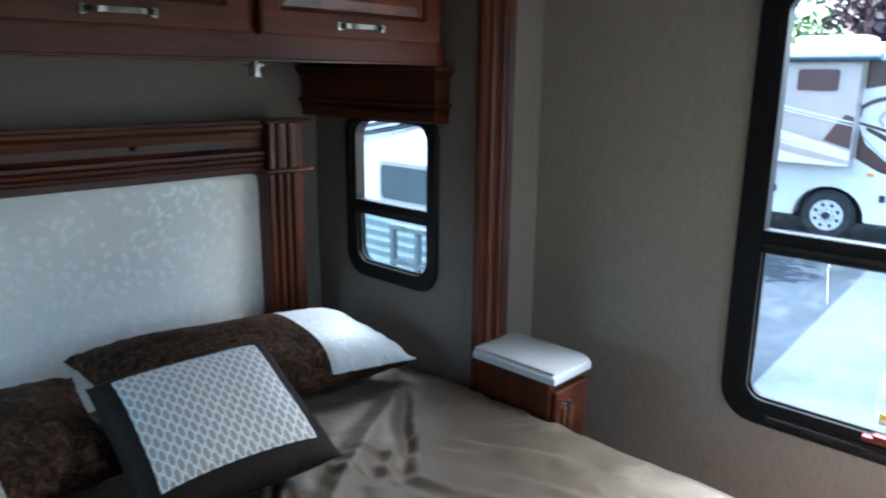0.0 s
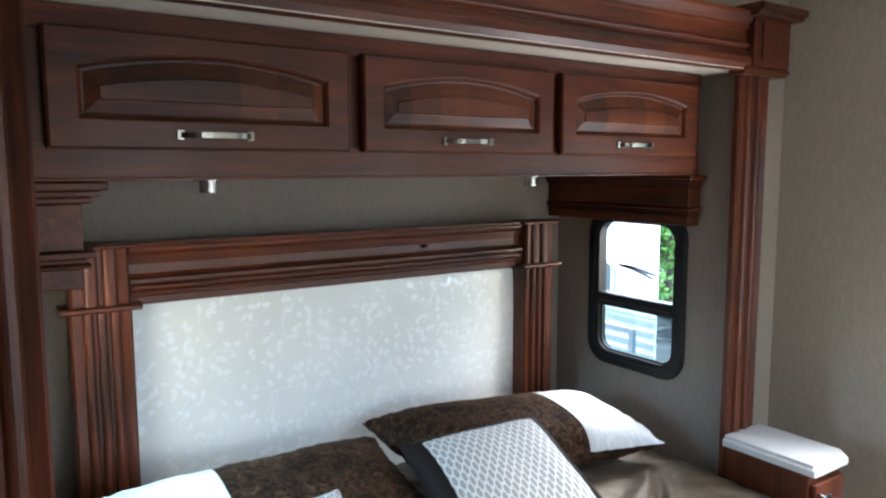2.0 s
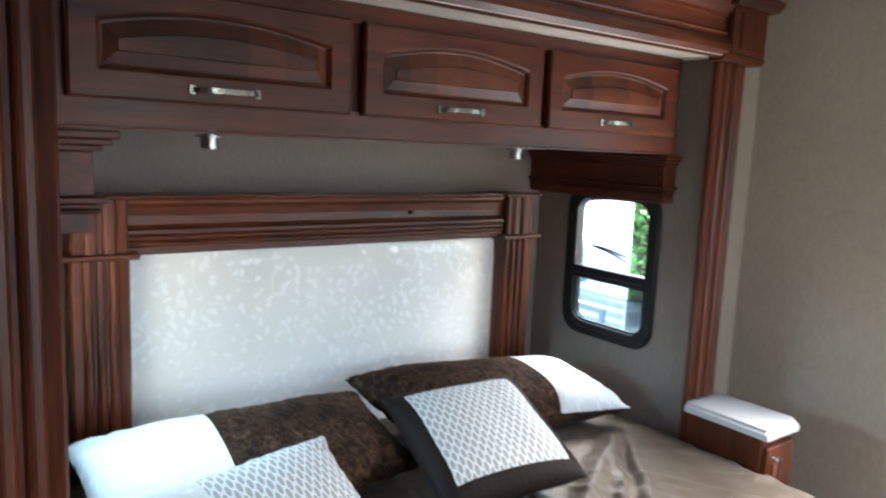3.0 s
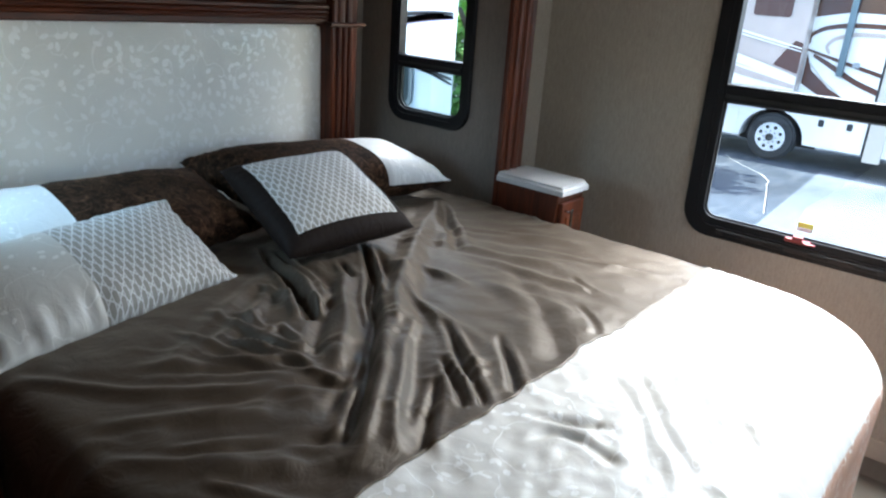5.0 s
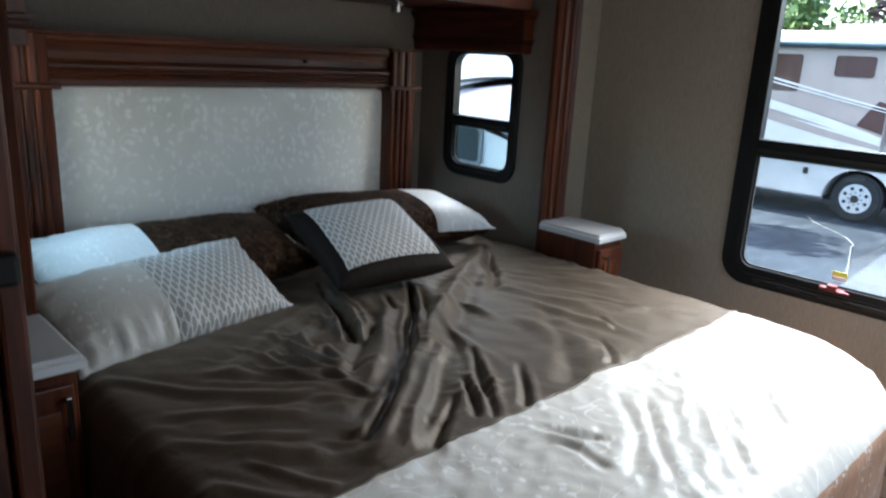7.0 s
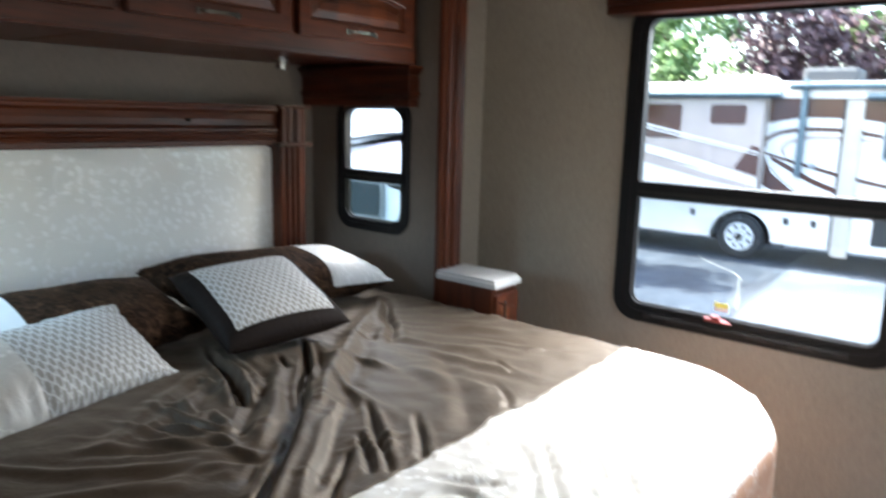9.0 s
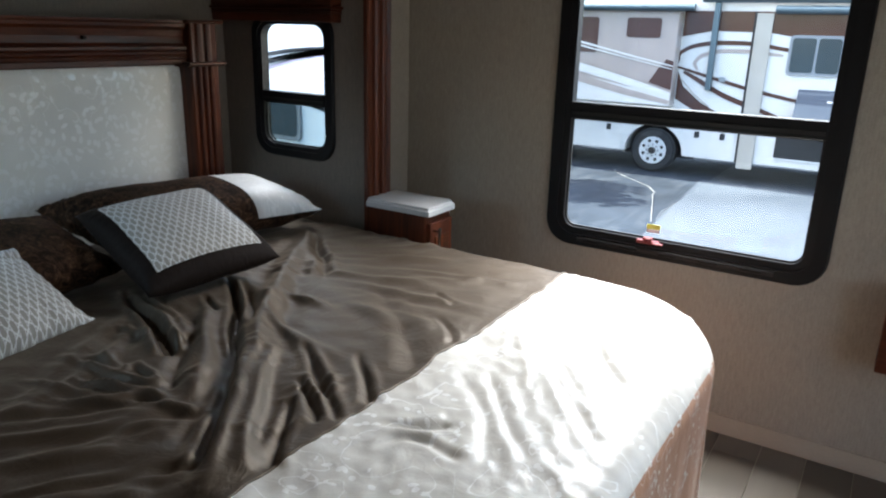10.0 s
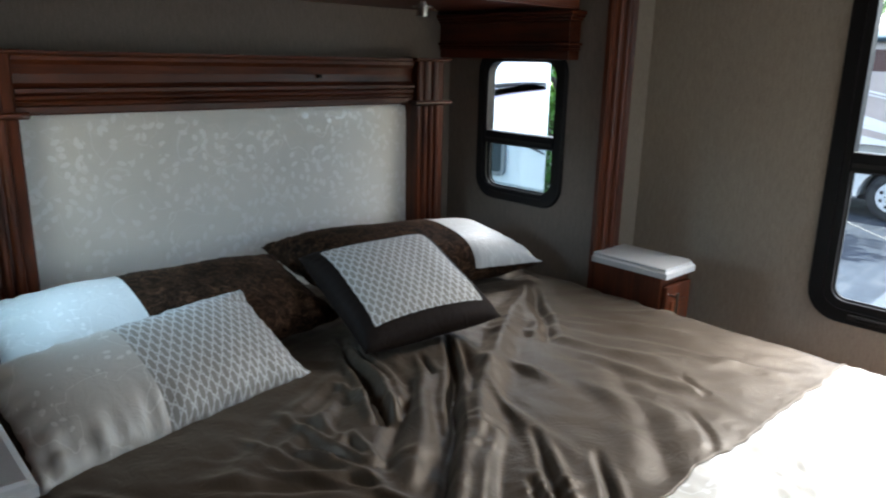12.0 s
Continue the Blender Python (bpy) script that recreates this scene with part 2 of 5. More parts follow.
def glass_mat(name, tint):
    """A thin pane: mostly clear, with a surface reflection."""
    m = bpy.data.materials.new(name)
    m.use_nodes = True
    nt = m.node_tree
    nt.nodes.remove(nt.nodes["Principled BSDF"])
    out = nt.nodes["Material Output"]
    clear, gloss = node(nt, "ShaderNodeBsdfTransparent"), node(nt, "ShaderNodeBsdfGlossy")
    clear.inputs[0].default_value = (*tint, 1)
    gloss.inputs["Roughness"].default_value = 0.02
    fr = node(nt, "ShaderNodeLayerWeight")
    fr.inputs[0].default_value = 0.5
    gain = mth(nt, "ADD", 0.035, mth(nt, "MULTIPLY", mth(nt, "POWER", fr.outputs["Facing"], 5.0), 0.9))
    mx = node(nt, "ShaderNodeMixShader")
    nt.links.new(gain, mx.inputs[0])
    nt.links.new(clear.outputs[0], mx.inputs[1])
    nt.links.new(gloss.outputs[0], mx.inputs[2])
    nt.links.new(mx.outputs[0], out.inputs[0])
    return m


WOOD_X, WOOD_Y, WOOD_Z = wood("cherry_wood_x", "x"), wood("cherry_wood_y", "y"), wood("cherry_wood_z", "z")
PANEL_WOOD = wood("cherry_panel", "x", (0.020, 0.0052, 0.0024), (0.165, 0.043, 0.014), staves=12.5)
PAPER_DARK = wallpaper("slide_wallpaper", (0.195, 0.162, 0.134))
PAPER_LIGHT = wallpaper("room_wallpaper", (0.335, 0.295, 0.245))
CEIL = plain("ceiling_vinyl", (0.62, 0.56, 0.47), 0.6)
FRAME_BLACK = plain("black_window_frame", (0.010, 0.010, 0.011), 0.5)
FRAME_BLACK.node_tree.nodes["Principled BSDF"].inputs["Specular IOR Level"].default_value = 0.2
RUBBER = plain("rubber_seal", (0.006, 0.006, 0.006), 0.6)
GLASS = glass_mat("window_glass", (0.86, 0.9, 0.9))
GLASS_SCREEN = glass_mat("screened_glass", (0.50, 0.57, 0.57))
CHROME = plain("brushed_nickel", (0.22, 0.21, 0.195), 0.2, 1.0, 0.05)
MARBLE = plain("white_solid_surface", (0.55, 0.55, 0.545), 0.3, 0, 0.08, 14)
SATIN_BROWN = satin("brown_satin", (0.022, 0.0145, 0.0092), (0.056, 0.0385, 0.0258), 0.49, spec=0.75, gleam=(1.0, 0.82, 0.64), sheen=0.20)
SPRIG = sprig_satin("sprig_satin", (0.74, 0.71, 0.65), (0.93, 0.915, 0.88), 0.36, 0.5, 0.011, crumple=0.95, stems=1.0, sparse=0.53)
# same cloth as SPRIG, with its bronze side sheen put into the colour
SPRIG_BRONZE_SHEEN = sprig_satin("sprig_satin_bronze_sheen", (0.55, 0.27, 0.15), (0.80, 0.74, 0.67), 0.33, 0.5, 0.0085)
PANEL_CLOTH = sprig_satin("headboard_cloth", (0.735, 0.72, 0.68), (0.76, 0.75, 0.72), 0.5, 0.30, 0.0145, crumple=0.0, stems=0.6, sparse=0.45, shine=0.9)
PILLOW_WHITE = sprig_satin("pillow_satin", (0.60, 0.595, 0.58), (0.70, 0.695, 0.68), 0.46, 0.5, 0.008, crumple=2.6, stems=0.7, sparse=0.50)
CREAM_SATIN = sprig_satin("cream_satin", (0.50, 0.465, 0.415), (0.64, 0.61, 0.56), 0.36, 0.45, 0.009, crumple=1.6, stems=0.7, sparse=0.56)
VELVET = crushed("brown_velvet", (0.013, 0.0070, 0.0046), (0.140, 0.073, 0.042), 0.75)
BROWN_BORDER = satin("dark_brown_border", (0.011, 0.0072, 0.0058), (0.019, 0.0125, 0.0100), 0.6, spec=0.06, sheen=0.0)
LATTICE = lattice_cloth("lattice_cloth", (0.27, 0.245, 0.215), (0.64, 0.63, 0.61), 36.0, 25.0)

# ---- building helpers ----
def thing(name, at, label, category, kind="", group=""):
    ob = new(name)
    ob.location = at
    ob.empty_display_size = 0.05
    return tagged(ob, label, category, group, kind)


def part(name, bm, material, parent=None, label="", smooth=False):
    me = bpy.data.meshes.new(name)
    bmesh.ops.recalc_face_normals(bm, faces=bm.faces)
    bm.to_mesh(me)
    bm.free()
    me.materials.append(material)
    if smooth:
        for p in me.polygons:
            p.use_smooth = True
    ob = new(name, me)
    if parent:
        ob.parent = parent
        if parent.data is None:
            ob.matrix_parent_inverse = Matrix.Translation(-parent.location)
    return tagged(ob, label)


def single(name, bm, material, label, category, kind="", group="", smooth=False):
    return tagged(part(name, bm, material, None, "", smooth), label, category, group, kind)


def box(bm, x0, x1, y0, y1, z0, z1, bev=0.0, seg=2):
    r = bmesh.ops.create_cube(bm, size=1)["verts"]
    for v in r:
        v.co = Vector(((x0 + x1) / 2 + v.co.x * (x1 - x0), (y0 + y1) / 2 + v.co.y * (y1 - y0), (z0 + z1) / 2 + v.co.z * (z1 - z0)))
    if bev:
        es = list({e for v in r for e in v.link_edges})
        bmesh.ops.bevel(bm, geom=es, offset=bev, segments=seg, affect="EDGES", profile=0.5)
    return bm


def boxm(*a, **k):
    return box(bmesh.new(), *a, **k)


def prism(profile, place, a, b):
    """A profile of 2D points swept from a to b; place(p, q, s) gives the point in the world."""
    bm = bmesh.new()
    ra = [bm.verts.new(place(p, q, a)) for p, q in profile]
    rb = [bm.verts.new(place(p, q, b)) for p, q in profile]
    n = len(profile)
    for i in range(n):
        bm.faces.new((ra[i], ra[(i + 1) % n], rb[(i + 1) % n], rb[i]))
    bm.faces.new(ra)
    bm.faces.new(rb[::-1])
    return bm


def rrect(w0, w1, h0, h1, r, n=7, top=None):
    """Outline of a rounded rectangle, anticlockwise; top: another radius for the upper corners."""
    pts = []
    rt = r if top is None else top
    for cx, cy, a0, q in ((w1 - rt, h1 - rt, 0, rt), (w0 + rt, h1 - rt, 90, rt), (w0 + r, h0 + r, 180, r), (w1 - r, h0 + r, 270, r)):
        for i in range(n):
            a = radians(a0 + 90 * i / (n - 1))
            pts.append((cx + q * math.cos(a), cy + q * math.sin(a)))
    return pts


def ring(sections, place):
    """A closed frame: outlines with equal counts, each with its depth, joined in turn, the last to the first."""
    bm = bmesh.new()
    rows = [[bm.verts.new(place(p, q, d)) for p, q in pts] for pts, d in sections]
    n = len(rows[0])
    for k in range(len(rows)):
        r0, r1 = rows[k], rows[(k + 1) % len(rows)]
        for i in range(n):
            bm.faces.new((r0[i], r0[(i + 1) % n], r1[(i + 1) % n], r1[i]))
    return bm


def slab(outline, d0, d1, place):
    bm = bmesh.new()
    a, b = [bm.verts.new(place(p, q, d0)) for p, q in outline], [bm.verts.new(place(p, q, d1)) for p, q in outline]
    n = len(a)
    for i in range(n):
        bm.faces.new((a[i], a[(i + 1) % n], b[(i + 1) % n], b[i]))
    bm.faces.new(a), bm.faces.new(b[::-1])
    return bm


def wall_x(name, x0, x1, y0, y1, z0, z1, holes, material, label):
    """A wall across x with rectangular openings (y0, y1, z0, z1)."""
    ys = sorted({y0, y1, *(v for h in holes for v in h[:2])})
    zs = sorted({z0, z1, *(v for h in holes for v in h[2:])})
    bm = bmesh.new()
    for a, b in zip(ys, ys[1:]):
        for c, d in zip(zs, zs[1:]):
            if not any(h[0] <= a and b <= h[1] and h[2] <= c and d <= h[3] for h in holes):
                box(bm, x0, x1, a, b, c, d)
    bmesh.ops.remove_doubles(bm, verts=bm.verts, dist=1e-5)
    inner = [f for f in bm.faces if all(len(e.link_faces) > 2 for e in f.edges) or sum(1 for g in f.edges[0].link_faces if set(g.verts) == set(f.verts)) > 1]
    bmesh.ops.delete(bm, geom=inner, context="FACES_ONLY")
    return single(name, bm, material, label, "wall", "structure")


def tube(bm, p0, p1, r, n=12):
    p0, p1 = Vector(p0), Vector(p1)
    d = p1 - p0
    m = Matrix.Translation((p0 + p1) / 2) @ d.to_track_quat("Z", "Y").to_matrix().to_4x4()
    bmesh.ops.create_cone(bm, cap_ends=True, segments=n, radius1=r, radius2=r, depth=d.length, matrix=m)
    return bm


# ---- the room ----
XL, XR = -0.392, 1.525          # the slide-out's side walls
YH, YM = 2.235, 1.57            # its head wall, and the plane of the coach wall at its mouth
XW = 1.973                      # the wall with the large window
CZ = 2.30                       # ceiling
X0, Y0 = -1.75, -2.1            # the rest of the room

single("floor", boxm(X0 - 0.1, XW + 0.1, Y0 - 0.1, YM + 0.1, -0.08, 0.0), plain("vinyl_floor_base", (0.26, 0.23, 0.19), 0.5), "grey-brown vinyl plank floor of the bedroom", "floor", "structure")
BW = (-0.105, 0.787, 0.716, 1.83)        # large window, clear opening (y0, y1, z0, z1)
BW_UNSEEN = (-1.75, -0.95, 0.716, 1.83)       # unseen window added in the same wall for the rear fill lamp
SW = (1.66, 2.002, 0.980, 1.468)          # small window
wall_x("wall_east", XW, XW + 0.06, Y0, YM + 0.1, 0, CZ, [(w[0] - 0.025, w[1] + 0.025, w[2] - 0.03, w[3] + 0.03) for w in (BW, BW_UNSEEN)], PAPER_LIGHT, "beige textured vinyl wall with the large window")
single("wall_west", boxm(X0 - 0.06, X0, Y0, YM + 0.1, 0, CZ), PAPER_LIGHT, "plain beige vinyl bedroom wall", "wall", "structure")
bm = boxm(XR + 0.047, XW, YM, YM + 0.05, 0, CZ)
box(bm, X0, XL - 0.047, YM, YM + 0.05, 0, CZ)
box(bm, XL - 0.047, XR + 0.047, YM, YM + 0.05, 2.002, CZ)
single("wall_north", bm, PAPER_LIGHT, "beige vinyl wall around the bed slide-out's mouth", "wall", "structure")
single("ceiling", boxm(X0 - 0.06, XW + 0.06, Y0 - 0.06, YM + 0.05, CZ, CZ + 0.05), CEIL, "off-white vinyl bedroom ceiling", "ceiling", "structure")
# doorway gap is added, out of view, for the south fill lamp
single("wall_south", slab([(X0 - 0.06, 0), (0.2, 0), (0.2, 1.97), (0.9, 1.97), (0.9, 0), (XW + 0.06, 0), (XW + 0.06, CZ), (X0 - 0.06, CZ)], Y0 - 0.06, Y0, lambda p, q, d: (p, d, q)), PAPER_LIGHT, "plain beige vinyl bedroom wall with an unseen doorway added for fill light", "wall", "structure")
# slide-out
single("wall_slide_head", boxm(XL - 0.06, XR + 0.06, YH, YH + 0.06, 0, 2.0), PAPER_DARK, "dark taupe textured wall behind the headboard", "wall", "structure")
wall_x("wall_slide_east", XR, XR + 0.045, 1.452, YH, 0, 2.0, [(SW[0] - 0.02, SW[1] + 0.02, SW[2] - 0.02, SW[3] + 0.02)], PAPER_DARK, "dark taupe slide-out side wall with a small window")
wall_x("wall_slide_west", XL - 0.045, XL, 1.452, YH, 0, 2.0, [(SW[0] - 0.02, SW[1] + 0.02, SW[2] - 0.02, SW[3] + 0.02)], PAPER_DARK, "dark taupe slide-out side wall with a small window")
single("ceiling_slide", boxm(XL - 0.045, XR + 0.045, 1.40, YH, 1.958, 1.99), CEIL, "off-white ceiling panel inside the slide-out", "ceiling", "structure")
single("floor_slide", boxm(XL - 0.045, XR + 0.045, YM + 0.1, YH, -0.08, 0.0), plain("slide_floor", (0.2, 0.18, 0.15), 0.6), "plain floor under the bed in the slide-out", "floor", "structure")


# ---- windows ----
def window(name, opening, bar, face, out, rout, fw, label, b=0.032, lower_glass=None):
    """A black framed window in a wall across x: face is the inner wall face, out the way outside (+1 or -1)."""
    y0, y1, z0, z1 = opening
    P = lambda p, q, d: (face + out * d, p, q)
    root = thing(name, (face, (y0 + y1) / 2, z0), label, "window", "structure")
    ro, ri = rout, max(0.02, rout - fw * 0.75)
    o, i = rrect(y0 - fw, y1 + fw, z0 - fw, z1 + fw, ro), rrect(y0, y1, z0, z1, ri)
    mid = rrect(y0 - fw * 0.35, y1 + fw * 0.35, z0 - fw * 0.35, z1 + fw * 0.35, ri + fw * 0.3)
    edge = rrect(y0 - fw + 0.006, y1 + fw - 0.006, z0 - fw + 0.006, z1 + fw - 0.006, ro - 0.006)
    part("window_frame", ring([(o, -0.002), (edge, -0.016), (mid, -0.016), (mid, -0.010), (i, -0.008), (i, 0.032), (rrect(y0 - 0.012, y1 + 0.012, z0 - 0.012, z1 + 0.012, ri), 0.032), (rrect(y0 - 0.012, y1 + 0.012, z0 - 0.012, z1 + 0.012, ri), -0.002)], P), FRAME_BLACK, root)
    part("crossbar", boxm(*sorted((face - out * 0.012, face + out * 0.03)), y0 - 0.004, y1 + 0.004, bar - b, bar + b, bev=0.005), FRAME_BLACK, root)
    part("crossbar_lip", boxm(*sorted((face - out * 0.018, face - out * 0.013)), y0 + 0.004, y1 - 0.004, bar - b * 0.5, bar - b * 0.1), RUBBER, root)
    pane = part("upper_pane", slab(rrect(y0 - 0.003, y1 + 0.003, bar, z1 + 0.003, 0.01), 0.022, 0.025, P), GLASS, root)
    pane2 = part("lower_pane", slab(rrect(y0 - 0.003, y1 + 0.003, z0 - 0.003, bar, 0.01), 0.015, 0.018, P), lower_glass or GLASS, root)
    pane.visible_shadow = pane2.visible_shadow = False
    # sash seal round the lower pane
    so, si = rrect(y0, y1, z0, bar - b, ri, top=0.003), rrect(y0 + 0.007, y1 - 0.007, z0 + 0.007, bar - b - 0.005, ri * 0.85, top=0.004)
    part("sash_seal", ring([(so, 0.006), (si, 0.006), (si, 0.0145), (so, 0.0145)], P), RUBBER, root)
    return root


window("window_1", BW, 1.181, XW, 1, 0.105, 0.076, "large black-framed sliding window with rounded corners")
# unseen twin, added to hold the rear fill lamp
window("unseen_window_4", BW_UNSEEN, 1.181, XW, 1, 0.105, 0.076, "large black-framed sliding window with rounded corners")
window("window_2", SW, 1.178, XR, 1, 0.092, 0.051, "small black-framed slide-out window with rounded corners", 0.024, GLASS_SCREEN)
window("window_3", SW, 1.178, XL, -1, 0.092, 0.051, "small black-framed slide-out window with rounded corners", 0.024, GLASS_SCREEN)

# ---- wood trim at the slide-out's mouth ----
def fluted(name, x0, x1, yf, yb, z0, z1, root, grooves=3, d=0.006):
    """An upright board with rounded flutes on its front (towards -y)."""
    w = x1 - x0
    prof = [(x0, yb), (x0, yf + 0.006), (x0 + 0.006, yf)]
    m = 0.18 * w
    gw = (w - 2 * m) / grooves
    for k in range(grooves):
        a = x0 + m + gw * k
        for t in range(7):
            s = t / 6
            prof.append((a + gw * (0.1 + 0.8 * s), yf + (d * (1 if t in (0, 6) else 0.0)) - 0.007 * math.sin(math.pi * s)))
    prof += [(x1 - 0.006, yf), (x1, yf + 0.006), (x1, yb)]
    return part(name, prism(prof, lambda p, q, s: (p, q, s), z0, z1), WOOD_Z, root)


def mould(name, x0, x1, yf, yb, z0, z1, root, over=0.012):
    """A small projecting moulding block."""
    prof = [(yb, z0), (yf, z0), (yf - over * 0.5, z0 + (z1 - z0) * 0.3), (yf - over, z0 + (z1 - z0) * 0.45), (yf - over, z1 - 0.004), (yf - over + 0.004, z1), (yb, z1)]
    return part(name, prism(prof, lambda p, q, s: (s, p, q), x0, x1), WOOD_X, root)


def column(x0, x1):
    root = thing("door_column", ((x0 + x1) / 2, 1.5, 0), "reddish cherry wood fluted column at the slide-out's mouth", "column", "structure")
    fluted("shaft", x0, x1, 1.428, 1.450, 0.0, 1.945, root, 2)
    a, b = (XR + 0.047, x1) if x0 > 0 else (x0, XL - 0.047)
    part("backing_post", boxm(a, b, 1.4505, YM - 0.002, 0.0, 1.94), WOOD_Z, root)
    mould("collar", x0 - 0.03, x1 + 0.045, 1.405, 1.450, 1.945, 1.968, root)
    part("capital_block", boxm(x0 - 0.005, x1 + 0.03, 1.385, 1.450, 1.968, 2.11, bev=0.004), WOOD_Z, root)
    part("capital_flute", boxm(x0 + 0.03, x1 - 0.005, 1.380, 1.384, 1.985, 2.095), WOOD_Z, root)
    mould("cap", x0 - 0.03, x1 + 0.055, 1.365, 1.450, 2.11, 2.145, root, 0.02)
    return root


column(1.505, 1.655)
column(-0.525, -0.375)

beam_prof = [(1.431, 1.955), (1.415, 1.953), (1.400, 1.960), (1.392, 1.975), (1.392, 1.992), (1.402, 2.008), (1.413, 2.013), (1.413, 2.020), (1.404, 2.024), (1.402, 2.030),
             (1.412, 2.036), (1.412, 2.075), (1.406, 2.079), (1.406, 2.088), (1.396, 2.098), (1.388, 2.112), (1.386, 2.124), (1.568, 2.124), (1.568, 1.995), (1.431, 1.995)]
root = thing("valance_beam", (0.565, 1.42, 1.955), "moulded cherry wood beam over the bed slide-out", "beam", "structure")
part("moulding", prism(beam_prof, lambda p, q, s: (s, p, q), -0.38, 1.50), WOOD_X, root, smooth=False)

# ---- overhead cabinets ----
CY = 1.545
def arch_door(x0, x1, z0, z1):
    """A cabinet with an arched raised-panel door."""
    root = thing("overhead_cabinet", ((x0 + x1) / 2, 1.9, 1.652), "cherry wood overhead cabinet with an arched raised-panel door", "cabinet", "", "overhead cabinets above the bed")
    part("body", boxm(x0 - 0.012, x1 + 0.012, CY + 0.013, YH - 0.004, 1.656, 1.954), WOOD_X, root)
    yf, yb = 1.523, 1.5435
    n = 18
    rim, st, sb = 0.050, 0.034, 0.052
    xi0, xi1 = x0 + rim, x1 - rim
    def outline(inset, rise):
        a, b = xi0 + inset, xi1 - inset
        zb, zt = z0 + sb + inset, z1 - st - 0.030 - inset
        pts = [(a, zb), (b, zb)]
        for i in range(n + 1):
            s = i / n
            pts.append((b + (a - b) * s, zt + rise * math.sin(math.pi * s) ** 0.9))
        return pts
    inner = outline(0, 0.030)
    outer = [(x0, z0), (x1, z0)] + [(x1 + (x0 - x1) * i / n, z1) for i in range(n + 1)]
    lip = [(x0 + 0.005 if p <= x0 + 1e-6 else x1 - 0.005 if p >= x1 - 1e-6 else p, z0 + 0.005 if q <= z0 + 1e-6 else z1 - 0.005) for p, q in outer]
    P = lambda p, q, d: (p, d, q)
    door = part("door", ring([(outer, yb), (outer, yf + 0.004), (lip, yf), (inner, yf), (outline(0.004, 0.030), yf + 0.003), (outline(0.008, 0.030), yf + 0.010), (outline(0.008, 0.030), yb)], P), WOOD_X, root)
    o1, o2, o3, o4 = outline(0.0085, 0.030), outline(0.013, 0.030), outline(0.037, 0.022), outline(0.0385, 0.022)
    bm = bmesh.new()
    rows = [[bm.verts.new(P(p, q, d)) for p, q in o] for o, d in ((o1, yb - 0.003), (o1, yf + 0.013), (o2, yf + 0.0145), (o3, yf + 0.006), (o4, yf + 0.002))]
    m = len(o1)
    for r0, r1 in zip(rows, rows[1:]):
        for i in range(m):
            bm.faces.new((r0[i], r0[(i + 1) % m], r1[(i + 1) % m], r1[i]))
    bm.faces.new(rows[-1]), bm.faces.new(rows[0][::-1])
    part("raised_panel", bm, PANEL_WOOD, door)
    # bar handle: flat bow
    hx, hz, hw = (x0 + x1) / 2, z0 + 0.028, 0.068
    bm = bmesh.new()
    prev = None
    for i in range(13):
        s = -1 + i / 6
        xx, yy = hx + hw * s, yf - 0.004 - 0.018 * (1 - s ** 4)
        row = [bm.verts.new((xx, yy - 0.002, hz + q)) for q in (-0.0055, 0.0055)] + [bm.verts.new((xx, yy + 0.002, hz + q)) for q in (0.0055, -0.0055)]
        if prev:
            for k in range(4):
                bm.faces.new((prev[k], prev[(k + 1) % 4], row[(k + 1) % 4], row[k]))
        else:
            bm.faces.new(row)
        prev = row
    bm.faces.new(prev[::-1])
    for s in (-1, 1):
        box(bm, hx + s * hw - 0.007, hx + s * hw + 0.007, yf - 0.006, yf, hz - 0.0095, hz + 0.0095, bev=0.001)
    part("handle", bm, CHROME, door, "brushed nickel bow handle")


for a, b in ((-0.345, 0.239), (0.273, 0.836), (0.865, 1.432)):
    arch_door(a, b, 1.703, 1.917)
root = thing("cabinet_face_frame", (0.55, CY, 1.65), "cherry wood face frame joining the overhead cabinets", "frame", "structure")
part("bottom_rail", boxm(XL + 0.004, 1.468, CY - 0.003, CY + 0.0015, 1.652, 1.712), WOOD_X, root)
part("top_rail", boxm(XL + 0.004, 1.468, CY - 0.003, CY + 0.0015, 1.912, 1.955), WOOD_X, root)
for a, b in ((XL + 0.004, -0.333), (0.227, 0.285), (0.824, 0.877), (1.42, 1.468)):
    part("stile", boxm(a, b, CY + 0.008, CY + 0.0125, 1.7125, 1.9115), WOOD_Z, root)
part("underside_lip", boxm(XL + 0.004, 1.468, CY - 0.006, CY + 0.02, 1.645, 1.6515, bev=0.002), WOOD_X, root)
part("end_panel", boxm(1.452, 1.468, CY + 0.002, YH - 0.004, 1.655, 1.955), WOOD_Y, root)


def spot(x, y):
    root = thing("reading_light", (x, y, 1.655), "small brushed nickel reading light under the cabinets", "light", "", "reading lights over the bed")
    for nm, z0, z1, r in (("stem", 1.642, 1.6555, 0.016), ("base", 1.637, 1.642, 0.036), ("lamp_head", 1.613, 1.637, 0.021), ("bezel", 1.609, 1.613, 0.023)):
        bm = bmesh.new()
        tube(bm, (x, y, z0), (x, y, z1), r, 24)
        head = part(nm, bm, LAMP_NICKEL, root)
    bm = bmesh.new()
    tube(bm, (x, y, 1.6075), (x, y, 1.6088), 0.017, 20)
    part("lens", bm, LENS, head)


LAMP_NICKEL = plain("satin_nickel", (0.52, 0.50, 0.46), 0.28, 1.0, 0.05)
LENS = plain("lamp_lens", (0.5, 0.48, 0.42), 0.2)
spot(0.031, 1.884)
spot(1.069, 1.884)


